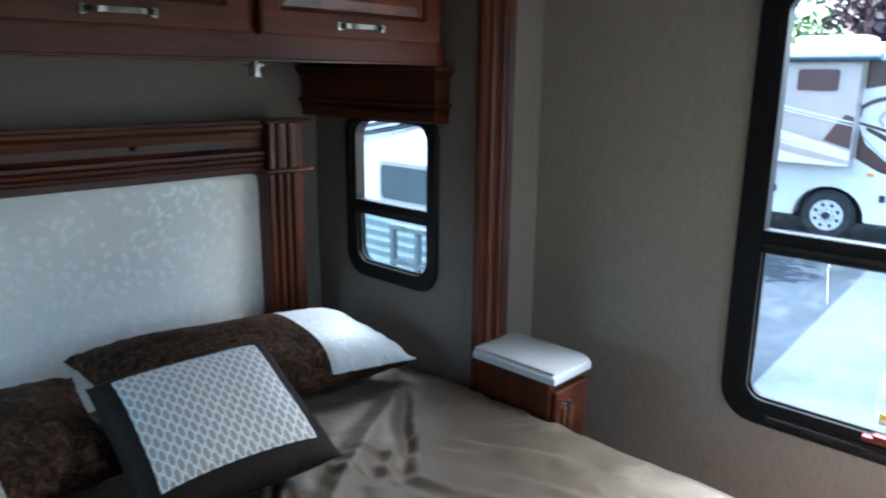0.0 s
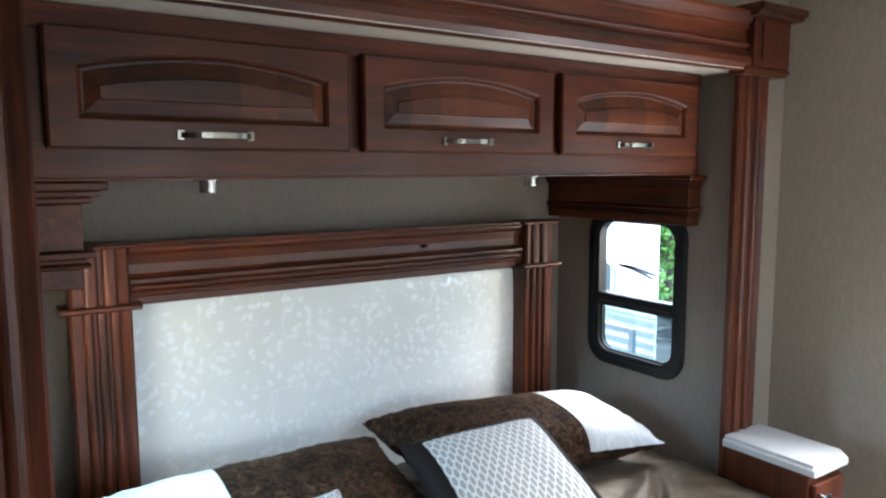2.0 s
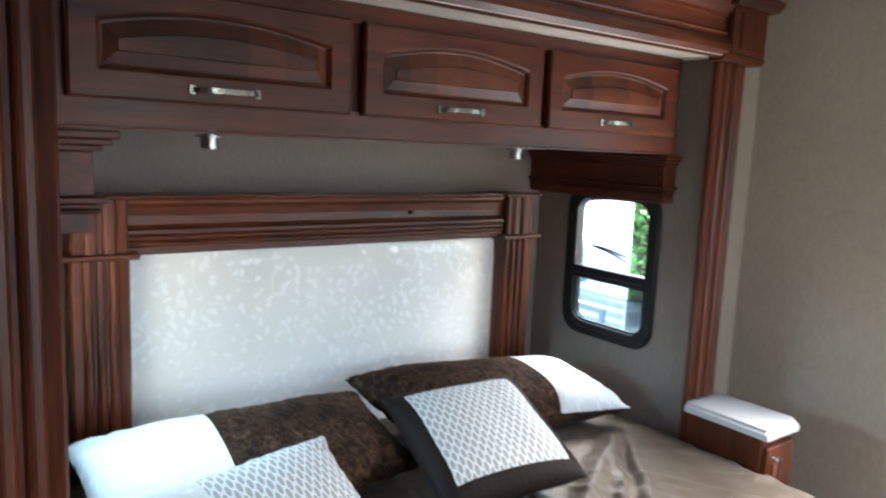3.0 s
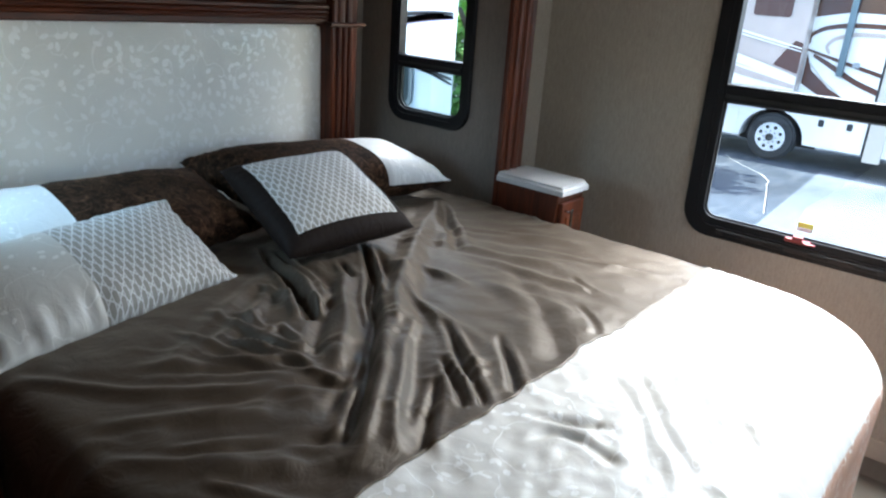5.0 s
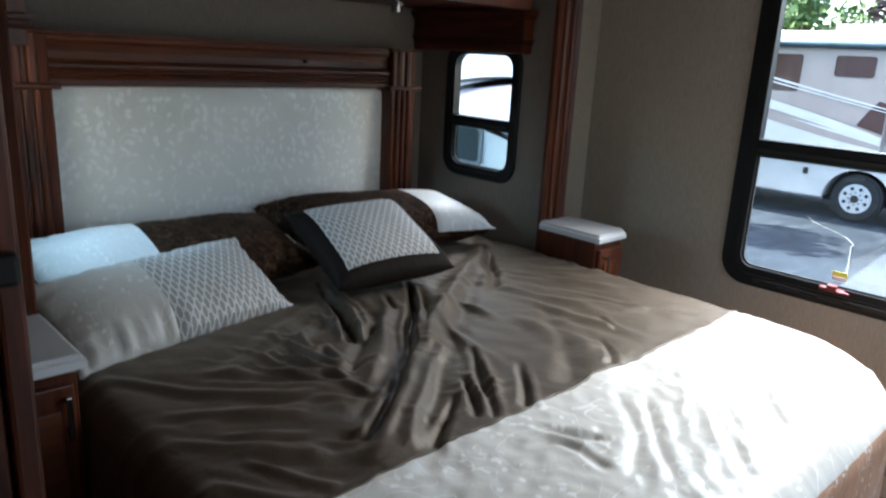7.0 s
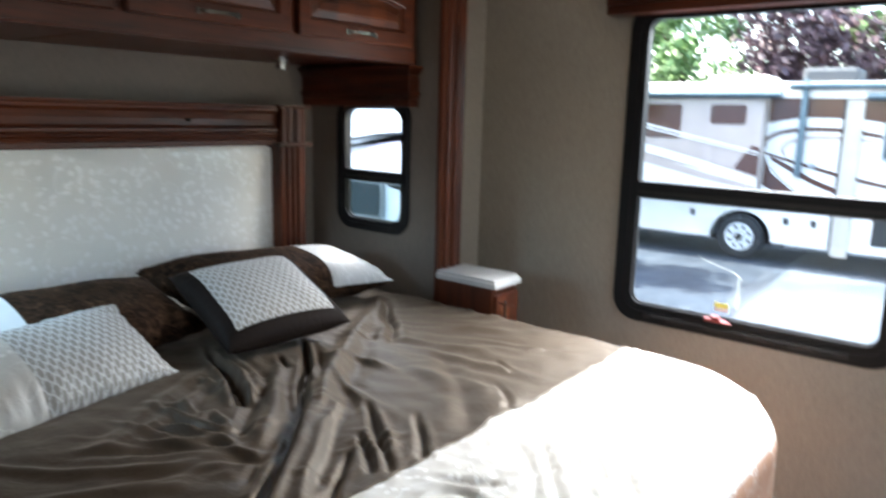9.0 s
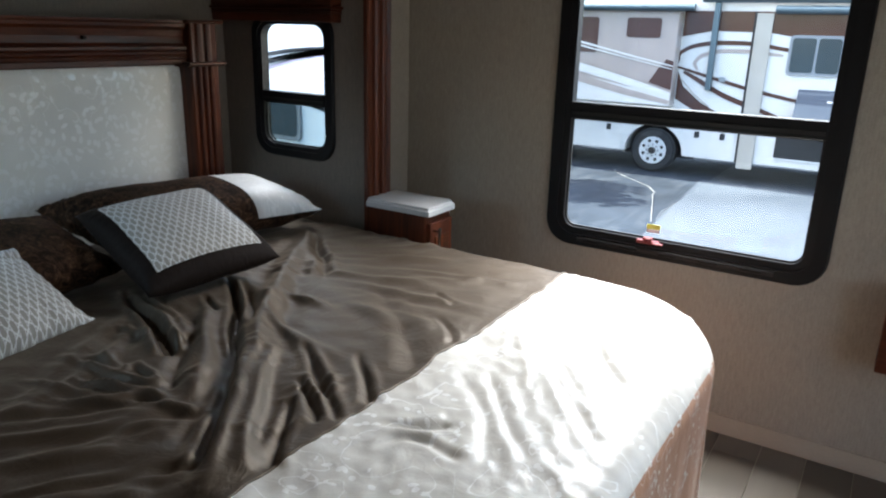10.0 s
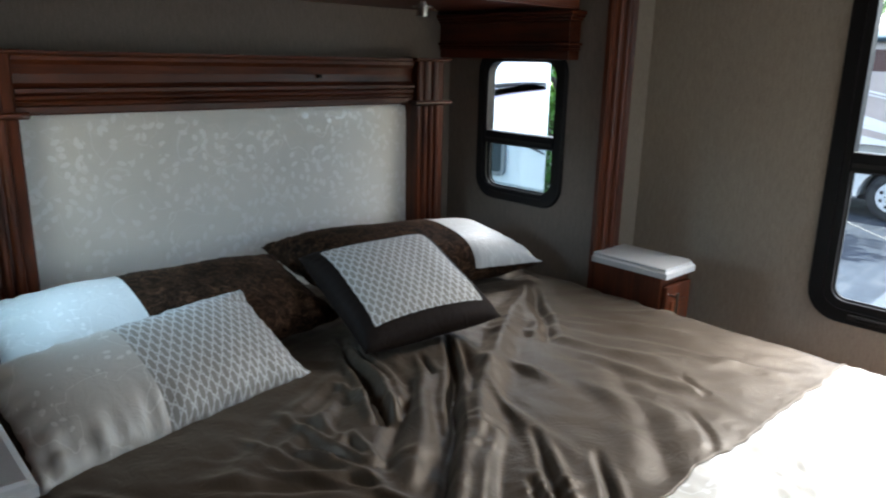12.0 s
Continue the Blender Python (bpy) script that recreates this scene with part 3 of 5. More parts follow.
# ---- window valances ----
def valance_x(x, out, y0, y1, z0, z1, d, label):
    """A pelmet on a wall across x, its mouldings wrapped round the near end."""
    root = thing("window_valance", (x, (y0 + y1) / 2, z0), label, "valance")
    h = z1 - z0
    layers = (("board", 0.0, 0.20, 0.70), ("bead", 0.20, 0.235, 0.80), ("bead", 0.24, 0.29, 0.75), ("bead", 0.295, 0.36, 0.86), ("board", 0.36, 0.80, 0.72), ("bead", 0.80, 0.86, 0.82), ("bead", 0.86, 0.92, 0.92), ("crown", 0.92, 1.0, 1.0))
    for nm, a, b, p in layers:
        xa, xb = sorted((x - out * 0.0015, x - out * d * p))
        part(nm, boxm(xa, xb, y0 - d * (p - 0.7), y1, z0 + h * a + 0.0006, z0 + h * b, bev=0.003), WOOD_Y, root)
    return root


valance_x(XR, 1, 1.572, YH - 0.004, 1.478, 1.642, 0.085, "dark cherry wood valance over the small slide-out window")
valance_x(XL, -1, 1.66, YH - 0.004, 1.43, 1.642, 0.155, "dark cherry wood valance over the small slide-out window")
valance_x(XW, 1, -0.24, 0.935, 1.845, 2.03, 0.12, "dark cherry wood valance over the large window")

# ---- headboard ----
root = thing("headboard", (0.565, 2.19, 0.45), "cherry wood headboard with fluted pilasters and a pale leaf-woven cloth panel", "headboard")
def uv_planar(ob, fu, fv):
    me = ob.data
    uv = me.uv_layers.new(name="UVMap")
    for l in me.loops:
        co = me.vertices[l.vertex_index].co
        uv.data[l.index].uv = (fu(co), fv(co))


bm = bmesh.new()
nx, nz = 40, 20
g = [[bm.verts.new((-0.125 + 1.38 * i / nx, 2.156 + 0.012 * (abs(2 * i / nx - 1) ** 12) + 0.012 * (abs(2 * k / nz - 1) ** 12), 0.5 + 0.812 * k / nz)) for k in range(nz + 1)] for i in range(nx + 1)]
for i in range(nx):
    for k in range(nz):
        bm.faces.new((g[i][k], g[i + 1][k], g[i + 1][k + 1], g[i][k + 1]))
cloth = part("cloth_panel", bm, PANEL_CLOTH, root, "pale grey padded panel woven with leaves", smooth=True)
uv_planar(cloth, lambda c: c.x, lambda c: c.z)
part("backing", boxm(-0.25, 1.36, 2.172, YH - 0.002, 0.45, 1.45), WOOD_X, root)
for x0, x1 in ((-0.268, -0.118), (1.233, 1.372)):
    fluted("pilaster", x0, x1, 2.098, 2.171, 0.45, 1.297, root, 3)
    fluted("pilaster_top", x0 + 0.004, x1 - 0.004, 2.096, 2.171, 1.315, 1.462, root, 2)
    mould("pilaster_collar", x0 - 0.022, x1 + 0.022, 2.092, 2.171, 1.297, 1.315, root, 0.016)
    mould("pilaster_cap", x0 - 0.018, x1 + 0.018, 2.092, 2.171, 1.462, 1.474, root, 0.014)
rail = [(2.171, 1.304), (2.128, 1.304), (2.124, 1.308), (2.124, 1.325), (2.116, 1.331), (2.118, 1.338), (2.122, 1.340), (2.114, 1.347), (2.116, 1.355), (2.121, 1.357), (2.112, 1.364), (2.112, 1.374), (2.126, 1.378),
        (2.133, 1.388), (2.135, 1.412), (2.128, 1.436), (2.116, 1.448), (2.114, 1.458), (2.104, 1.464), (2.102, 1.472), (2.171, 1.472)]
part("rail_peg", boxm(0.806, 0.822, 2.118, 2.134, 1.400, 1.412, bev=0.003), BROWN_BORDER, root, "small dark peg")
part("top_rail", prism(rail, lambda p, q, s: (s, p, q), -0.1175, 1.2325), WOOD_X, root)

# ---- nightstands ----
def nightstand(side):
    """side 1: on the +x side of the bed, -1 mirrored about the bed's middle."""
    M = lambda x: 0.5625 + side * (x - 0.5625)
    root = thing("nightstand", (M(1.595), 1.29, 0), "small cherry wood nightstand with a white solid-surface top beside the bed", "nightstand", "", "nightstands beside the bed")
    B = lambda a, b, *r, **k: boxm(*sorted((M(a), M(b))), *r, **k)
    part("body", B(1.503, 1.682, 1.155, 1.426, 0.0, 0.786, bev=0.003), WOOD_Z, root)
    d = part("door", B(1.515, 1.672, 1.138, 1.1545, 0.08, 0.755, bev=0.004), WOOD_Z, root)
    part("door_panel", B(1.545, 1.642, 1.132, 1.1375, 0.13, 0.70, bev=0.002), PANEL_WOOD, d)
    bm = bmesh.new()
    hx = M(1.535)
    for z in (0.655, 0.725):
        tube(bm, (hx, 1.138, z), (hx, 1.112, z), 0.004, 8)
    box(bm, hx - 0.006, hx + 0.006, 1.105, 1.112, 0.64, 0.74, bev=0.002)
    part("handle", bm, CHROME, d, "brushed nickel bar handle")
    c = 0.028
    out = [(1.488, 1.427), (1.488, 1.128), (1.70 - c, 1.128), (1.70, 1.128 + c), (1.70, 1.427)]
    ins = [(1.498, 1.427), (1.498, 1.138), (1.69 - c * 0.9, 1.138), (1.69, 1.138 + c * 0.9), (1.69, 1.427)]
    bm = bmesh.new()
    rows = [[bm.verts.new((M(x), y, z)) for x, y in o] for o, z in ((out, 0.788), (out, 0.806), ([(x + (i - x) * 0.3, y + (j - y) * 0.3) for (x, y), (i, j) in zip(out, ins)], 0.808), (ins, 0.811), (ins, 0.818), ([(x + (0.004 if k < 2 else -0.004), y) for k, (x, y) in enumerate(ins)], 0.82))]
    for r0, r1 in zip(rows, rows[1:]):
        for i in range(5):
            bm.faces.new((r0[i], r0[(i + 1) % 5], r1[(i + 1) % 5], r1[i]))
    bm.faces.new(rows[0]), bm.faces.new(rows[-1])
    part("top", bm, MARBLE, root, "white solid-surface top with clipped corner")


nightstand(1)
nightstand(-1)

# ---- tall wardrobe beside the slide-out, and the small wall cabinet ----
root = thing("wardrobe", (-0.85, 1.1, 0), "tall dark cherry wood wardrobe beside the bed slide-out", "wardrobe")
part("body", boxm(-1.20, -0.589, 0.62, 1.40, 0.0, CZ - 0.01, bev=0.002), WOOD_Z, root)
part("corner_post", boxm(-0.614, -0.582, 0.590, 0.619, 0.0, CZ - 0.01, bev=0.006), WOOD_Z, root)
part("door", boxm(-1.18, -0.619, 0.598, 0.6185, 0.10, 2.15, bev=0.004), WOOD_Z, root)
part("door_latch", boxm(-0.636, -0.588, 0.562, 0.5895, 1.166, 1.208, bev=0.008), FRAME_BLACK, root, "black plastic latch")
bm = boxm(-0.640, -0.630, 0.574, 0.580, 1.030, 1.092, bev=0.002)
for z in (1.036, 1.081):
    box(bm, -0.638, -0.632, 0.5805, 0.5975, z, z + 0.006)
part("handle", bm, CHROME, root, "brushed nickel bar handle")
root = thing("wall_cabinet", (1.93, -0.62, 0.42), "small cherry wood cabinet mounted on the window wall", "cabinet")
part("body", boxm(1.87, XW - 0.001, -0.90, -0.372, 0.43, 0.69, bev=0.006), WOOD_Y, root)
part("top", boxm(1.86, XW - 0.001, -0.91, -0.362, 0.691, 0.712, bev=0.004), WOOD_Y, root)

# ---- bed ----
BX0, BX1, BY0, BZ = -0.368, 1.510, -0.012, 0.690
BCX = (BX0 + BX1) / 2
root = thing("bed", (BCX, 1.1, 0), "wide bed base with mattress under the bedspread", "bed")
part("base", boxm(BX0 + 0.06, BX1 - 0.06, 0.12, 2.09, 0.0, 0.36, bev=0.01), WOOD_X, root)
part("mattress", boxm(BX0 + 0.05, BX1 - 0.05, 0.11, 2.09, 0.362, 0.655, bev=0.04, seg=3), plain("mattress_ticking", (0.6, 0.58, 0.54), 0.8), root)

# the bedspread's larger folds: points along each, half width, height (below 0: a valley)
LONG_FOLDS = [
    (((1.42, 1.64), (0.84, 1.27), (0.52, 1.02), (0.20, 0.75), (-0.03, 0.59)), 0.036, 0.026),
    (((0.52, 0.95), (0.32, 0.81), (0.17, 0.68), (0.06, 0.59)), 0.016, 0.014),
    (((0.77, 1.40), (0.50, 1.08), (0.24, 0.83), (0.01, 0.66)), 0.013, -0.024),
    (((0.66, 1.42), (0.42, 1.10), (0.20, 0.88)), 0.022, 0.012),
    (((0.76, 1.37), (0.62, 1.17), (0.53, 1.08)), 0.011, 0.020),
    (((0.50, 1.50), (0.43, 1.30), (0.36, 1.13)), 0.013, 0.022),
    (((0.45, 1.46), (0.38, 1.26), (0.32, 1.11)), 0.011, -0.018),
]
SHORT_FOLDS = [
    (((0.55, 0.89), (0.47, 0.77), (0.38, 0.66)), 0.012, -0.018),
    (((0.40, 0.76), (0.34, 0.67), (0.27, 0.59)), 0.011, -0.015),
    (((0.59, 0.74), (0.46, 0.61), (0.40, 0.56)), 0.011, -0.014),
    (((0.42, 0.70), (0.36, 0.63), (0.30, 0.57)), 0.010, -0.012),
    (((0.33, 0.72), (0.20, 0.62), (0.11, 0.57)), 0.012, -0.014),
    (((0.09, 1.16), (0.16, 1.04), (0.16, 0.90)), 0.012, 0.010),
    (((0.07, 1.05), (0.13, 0.94), (0.18, 0.84)), 0.010, 0.009),
    (((0.15, 1.31), (0.17, 1.15), (0.20, 0.99)), 0.012, 0.011),
    (((1.00, 1.01), (0.79, 0.75), (0.60, 0.56)), 0.030, -0.008),
    (((1.33, 1.58), (1.13, 1.34), (0.97, 1.18)), 0.018, -0.016),
]
LOW_FOLDS = [
    (((-0.31, 1.30), (-0.17, 1.08), (0.11, 0.86)), 0.016, 0.009),
    (((-0.21, 0.87), (-0.09, 0.80), (0.00, 0.70)), 0.014, 0.009),
    (((-0.21, 0.75), (-0.15, 0.63), (-0.11, 0.57)), 0.013, 0.009),
    (((-0.32, 0.75), (-0.25, 0.65), (-0.19, 0.57)), 0.013, 0.008),
    (((0.27, 0.44), (0.35, 0.40), (0.33, 0.28)), 0.012, -0.008),
    (((0.69, 0.42), (0.52, 0.29), (0.40, 0.17)), 0.014, -0.006),
    (((0.83, 0.35), (0.64, 0.19), (0.53, 0.10)), 0.014, -0.006),
    (((1.16, 0.54), (1.155, 0.37), (1.145, 0.0)), 0.005, -0.007),
    (((-0.22, 0.54), (-0.22, 0.3), (-0.22, 0.0)), 0.005, -0.007),
]
# rumples below the cushions and the slack on the west half
SLACK_FOLDS = [
    (((0.50, 1.58), (0.44, 1.40), (0.40, 1.27), (0.34, 1.155), (0.31, 1.10)), 0.014, -0.026),
    (((0.55, 1.52), (0.49, 1.38), (0.45, 1.26), (0.41, 1.17)), 0.015, 0.018),
    (((0.79, 1.46), (0.68, 1.29), (0.60, 1.17), (0.51, 1.08)), 0.010, -0.016),
    (((0.63, 1.36), (0.585, 1.29), (0.555, 1.23)), 0.009, -0.010),
    (((0.42, 1.17), (0.30, 1.056), (0.20, 0.962)), 0.016, -0.012),
    (((0.44, 1.09), (0.35, 0.96), (0.20, 0.85)), 0.018, -0.012),
    (((0.22, 1.24), (0.20, 1.17), (0.206, 1.10)), 0.012, 0.009),
    (((0.10, 1.18), (0.12, 1.11), (0.15, 1.05)), 0.011, 0.009),
    (((0.24, 1.13), (0.23, 1.06), (0.215, 0.99)), 0.010, 0.009),
    (((0.34, 1.36), (0.345, 1.29), (0.35, 1.23)), 0.010, 0.010),
    (((0.04, 1.26), (0.06, 1.18), (0.10, 1.08)), 0.012, 0.008),
    (((0.02, 1.12), (0.07, 1.05), (0.13, 1.00)), 0.011, 0.008),
    (((-0.12, 1.14), (0.05, 1.02), (0.18, 0.92)), 0.016, -0.009),
    (((-0.06, 0.95), (0.09, 0.895), (0.18, 0.83)), 0.015, -0.009),
    (((-0.14, 0.82), (-0.02, 0.735), (0.05, 0.69)), 0.014, -0.009),
    (((-0.26, 1.02), (-0.12, 0.93), (0.0, 0.85)), 0.018, 0.008),
    (((-0.30, 0.92), (-0.20, 0.80), (-0.05, 0.68)), 0.018, 0.008),
    (((0.08, 0.78), (0.18, 0.83), (0.30, 0.86)), 0.014, -0.008),
    (((1.06, 0.82), (1.00, 0.71)), 0.010, -0.006),
    (((0.90, 0.70), (0.83, 0.62), (0.76, 0.57)), 0.010, -0.006),
    (((0.34, 0.49), (0.38, 0.41), (0.43, 0.37)), 0.014, -0.012),
    (((1.10, 0.33), (0.91, 0.226), (0.80, 0.13)), 0.014, -0.0045),
    (((0.87, 0.36), (0.76, 0.24), (0.60, 0.14)), 0.018, -0.006),
    (((0.64, 0.47), (0.516, 0.326), (0.33, 0.21)), 0.020, -0.006),
]
FOLDS = LONG_FOLDS + SHORT_FOLDS + LOW_FOLDS + SLACK_FOLDS


def rounded(p):
    """A polyline with its corners cut twice."""
    for _ in range(2):
        q = [p[0]]
        for (ax, ay), (bx, by) in zip(p, p[1:]):
            q += [(ax * 0.75 + bx * 0.25, ay * 0.75 + by * 0.25), (ax * 0.25 + bx * 0.75, ay * 0.25 + by * 0.75)]
        p = q + [p[-1]]
    return p


FOLDS = [(rounded(p), w, h) for p, w, h in FOLDS]
rng = random.Random(11)
for k in range(34):
    # finer folds fanning out from under the pillows towards the hem
    a = radians(-150 + 130 * (k + rng.random()) / 34)
    r0 = 0.25 + 0.55 * rng.random()
    r1 = r0 + 0.18 + 0.45 * rng.random()
    bend = rng.uniform(-0.25, 0.25)
    pts = tuple((0.90 + r * math.cos(a + bend * (r - r0)), 1.72 + r * math.sin(a + bend * (r - r0))) for r in np.linspace(r0, r1, 5))
    if pts[-1][1] > 0.60:
        FOLDS.append((pts, rng.uniform(0.014, 0.026), rng.uniform(0.004, 0.009)))
for k in range(30):
    # small slack wrinkles on the west half of the dark cloth
    x, y, l, a = rng.uniform(-0.28, 0.48), rng.uniform(0.66, 1.30), rng.uniform(0.06, 0.20), radians(rng.uniform(-68, -28))
    FOLDS.append((tuple((x + l * q * math.cos(a), y + l * q * math.sin(a) + 0.012 * math.sin(5 * q)) for q in (-0.5, -0.15, 0.2, 0.5)), rng.uniform(0.009, 0.016), rng.uniform(0.002, 0.005)))
for k in range(40):
    # slanting wrinkles on the light cloth
    x, y, l, a = rng.uniform(-0.2, 1.35), rng.uniform(0.06, 0.50), rng.uniform(0.08, 0.28), radians(rng.uniform(22, 62))
    pts = tuple((x + l * s * math.cos(a) + 0.01 * math.sin(7 * s), y + l * s * math.sin(a)) for s in (-0.5, -0.2, 0.1, 0.5))
    if max(p[1] for p in pts) < 0.54:
        FOLDS.append((pts, rng.uniform(0.008, 0.017), rng.uniform(0.0012, 0.0036)))


def creases(X, Y):
    """Heights of the cloth's folds above the flat top, over arrays of places."""
    shape = X.shape
    x, y = X.ravel(), Y.ravel()
    N = lambda fx, fy, fz: np.array([noise.noise((float(a), float(b), fz)) for a, b in zip(fx, fy)])
    wx, wy = x + 0.012 * N(x * 6, y * 6, 3.0), y + 0.012 * N(x * 6, y * 6, 9.0)
    h = np.zeros(len(x))
    for pts, w, hgt in FOLDS:
        p = np.array(pts, float)
        best, s = np.full(len(x), 9.0), np.zeros(len(x))
        for k in range(len(p) - 1):
            e = p[k + 1] - p[k]
            f = np.clip(((wx - p[k, 0]) * e[0] + (wy - p[k, 1]) * e[1]) / (e @ e), 0, 1)
            d = (wx - p[k, 0] - f * e[0]) ** 2 + (wy - p[k, 1] - f * e[1]) ** 2
            near = d < best
            best[near], s[near] = d[near], (k + f[near]) / (len(p) - 1)
        d, ww = np.sqrt(best), w * (0.75 + 0.5 * s)
        fade = np.minimum(1, 2.6 * s + 0.04) * np.minimum(1, 5 * (1 - s) + 0.1)
        h += hgt * fade * (np.exp(-(d / ww) ** 1.6) - 0.35 * np.exp(-((d - 1.9 * ww) / ww) ** 2))
    a, r = np.arctan2(y - 1.75, x - 0.95), np.hypot(x - 0.95, y - 1.75)
    dark = np.minimum(1, r / 0.6) * (0.008 * N(a * 5, r * 1.1, 1.0) + 0.003 * N(a * 13, r * 1.9, 4.0)) + 0.004 * N(x * 16, y * 9, 2.0) - 0.006 * np.abs(N(x * 7 + y * 5, y * 6, 7.0))
    u, v = (x - y) * 0.707, (x + y) * 0.707
    light = 0.006 * N(u * 8, v * 2.8, 5.0) - 0.0035 * np.abs(N(u * 17, v * 5.0, 8.0)) + 0.0022 * N(x * 27, y * 25, 6.0) - 0.0022 * np.abs(N(x * 23, y * 25, 12.0))
    k = np.clip((y - 0.53) / 0.06, 0, 1)
    h += dark * k + light * (1 - k)
    h += 0.012 * np.clip((x - 1.15) / 0.25, 0, 1)
    return h.reshape(shape)


def spread(y_from, y_to, ny, nx, name, root, pieces):
    """Cloth laid over the bed: flat on top, rolled over a rounded corner and hanging down."""
    R, roll, drop = 0.34, 0.085, 0.60
    ix0, ix1, iy0 = BX0 + roll, BX1 - roll, BY0 + roll
    reach = roll * math.pi / 2 + drop
    gx = np.linspace(ix0 - reach, ix1 + reach, nx + 1)
    gy = np.linspace(y_from, y_to, ny + 1)
    CX, CYY = np.meshgrid(gx, gy, indexing="ij")
    hem = np.array([0.012 * noise.noise((x * 5, 0, 0)) + 0.010 * noise.noise((x * 17, 0, 1)) for x in gx])
    CYY[:, 0 if name == "dark_cloth" else ny] += hem
    qx, qy = np.clip(CX, ix0 + R, ix1 - R), np.maximum(CYY, iy0 + R)
    dx, dy = CX - qx, CYY - qy
    L = np.maximum(np.hypot(dx, dy), 1e-9)
    D = np.minimum(L - R, reach)
    on = D <= 0
    nx_, ny_ = dx / L, dy / L
    BXX, BYY = np.where(on, CX, qx + nx_ * R), np.where(on, CYY, qy + ny_ * R)
    H = creases(BXX, BYY)
    Dp = np.maximum(D, 0)
    ang, down = np.minimum(Dp / roll, math.pi / 2), np.maximum(0, Dp - roll * math.pi / 2)
    wave = np.array([noise.noise((float((a + b * 0.7) * 6.5), float((b - a) * 6.5), 2.0)) for a, b in zip(BXX.ravel(), BYY.ravel())]).reshape(H.shape)
    out = roll * np.sin(ang) + 0.022 * np.minimum(1, down / 0.25) * wave + 0.012 * down + 0.4 * H * np.sin(ang)
    out = np.where(on, 0, out)
    PX, PY = BXX + nx_ * out, BYY + ny_ * out
    PZ = BZ + H * np.cos(ang) - roll * (1 - np.cos(ang)) - down
    if name == "dark_cloth":
        # turned hem along the edge that lies over the light cloth
        bm = bmesh.new()
        rows = [[bm.verts.new((PX[i, 0] + nx_[i, 0] * a, PY[i, 0] + q, PZ[i, 0] + r)) for a, q, r in ((0.003, 0.004, 0.003), (0.004, -0.001, 0.004), (0.004, -0.004, 0.001), (0.0, -0.003, -0.005))] for i in range(nx + 1)]
        for r0, r1 in zip(rows, rows[1:]):
            for k in range(3):
                bm.faces.new((r0[k], r0[k + 1], r1[k + 1], r1[k]))
        part("hem", bm, SATIN_BROWN, root, "stitched brown hem", smooth=True)
    for nm, mtl, lab, low, high in pieces:
        bm = bmesh.new()
        grid = {}
        uvl = bm.loops.layers.uv.new("UVMap")
        for i in range(nx):
            for k in range(ny):
                if not low < D[i, k] <= high:
                    continue
                corners = ((i, k), (i + 1, k), (i + 1, k + 1), (i, k + 1))
                for q in corners:
                    if q not in grid:
                        grid[q] = bm.verts.new((PX[q], PY[q], PZ[q]))
                f = bm.faces.new([grid[q] for q in corners])
                for l, q in zip(f.loops, corners):
                    l[uvl].uv = (CX[q], CYY[q])
        part(nm, bm, mtl, root, lab, smooth=True)


root = thing("bedspread", (BCX, 0.9, BZ), "rumpled two-tone satin bedspread, brown over cream sprigged cloth, on the bed", "bedspread")
spread(0.556, 2.085, 250, 430, "dark_cloth", root, [("dark_cloth", SATIN_BROWN, "rumpled dark brown satin", -9, 9)])
# past the roll the cloth changes to the painted bronze sheen
spread(-0.70, 0.556, 200, 430, "light_cloth", root, [("light_cloth", SPRIG, "cream satin woven with small leaves", -9, 0.100), ("drop_panel", SPRIG_BRONZE_SHEEN, "hanging side of the leaf-woven cream satin, bronze sheen put into its colour", 0.100, 0.72)])

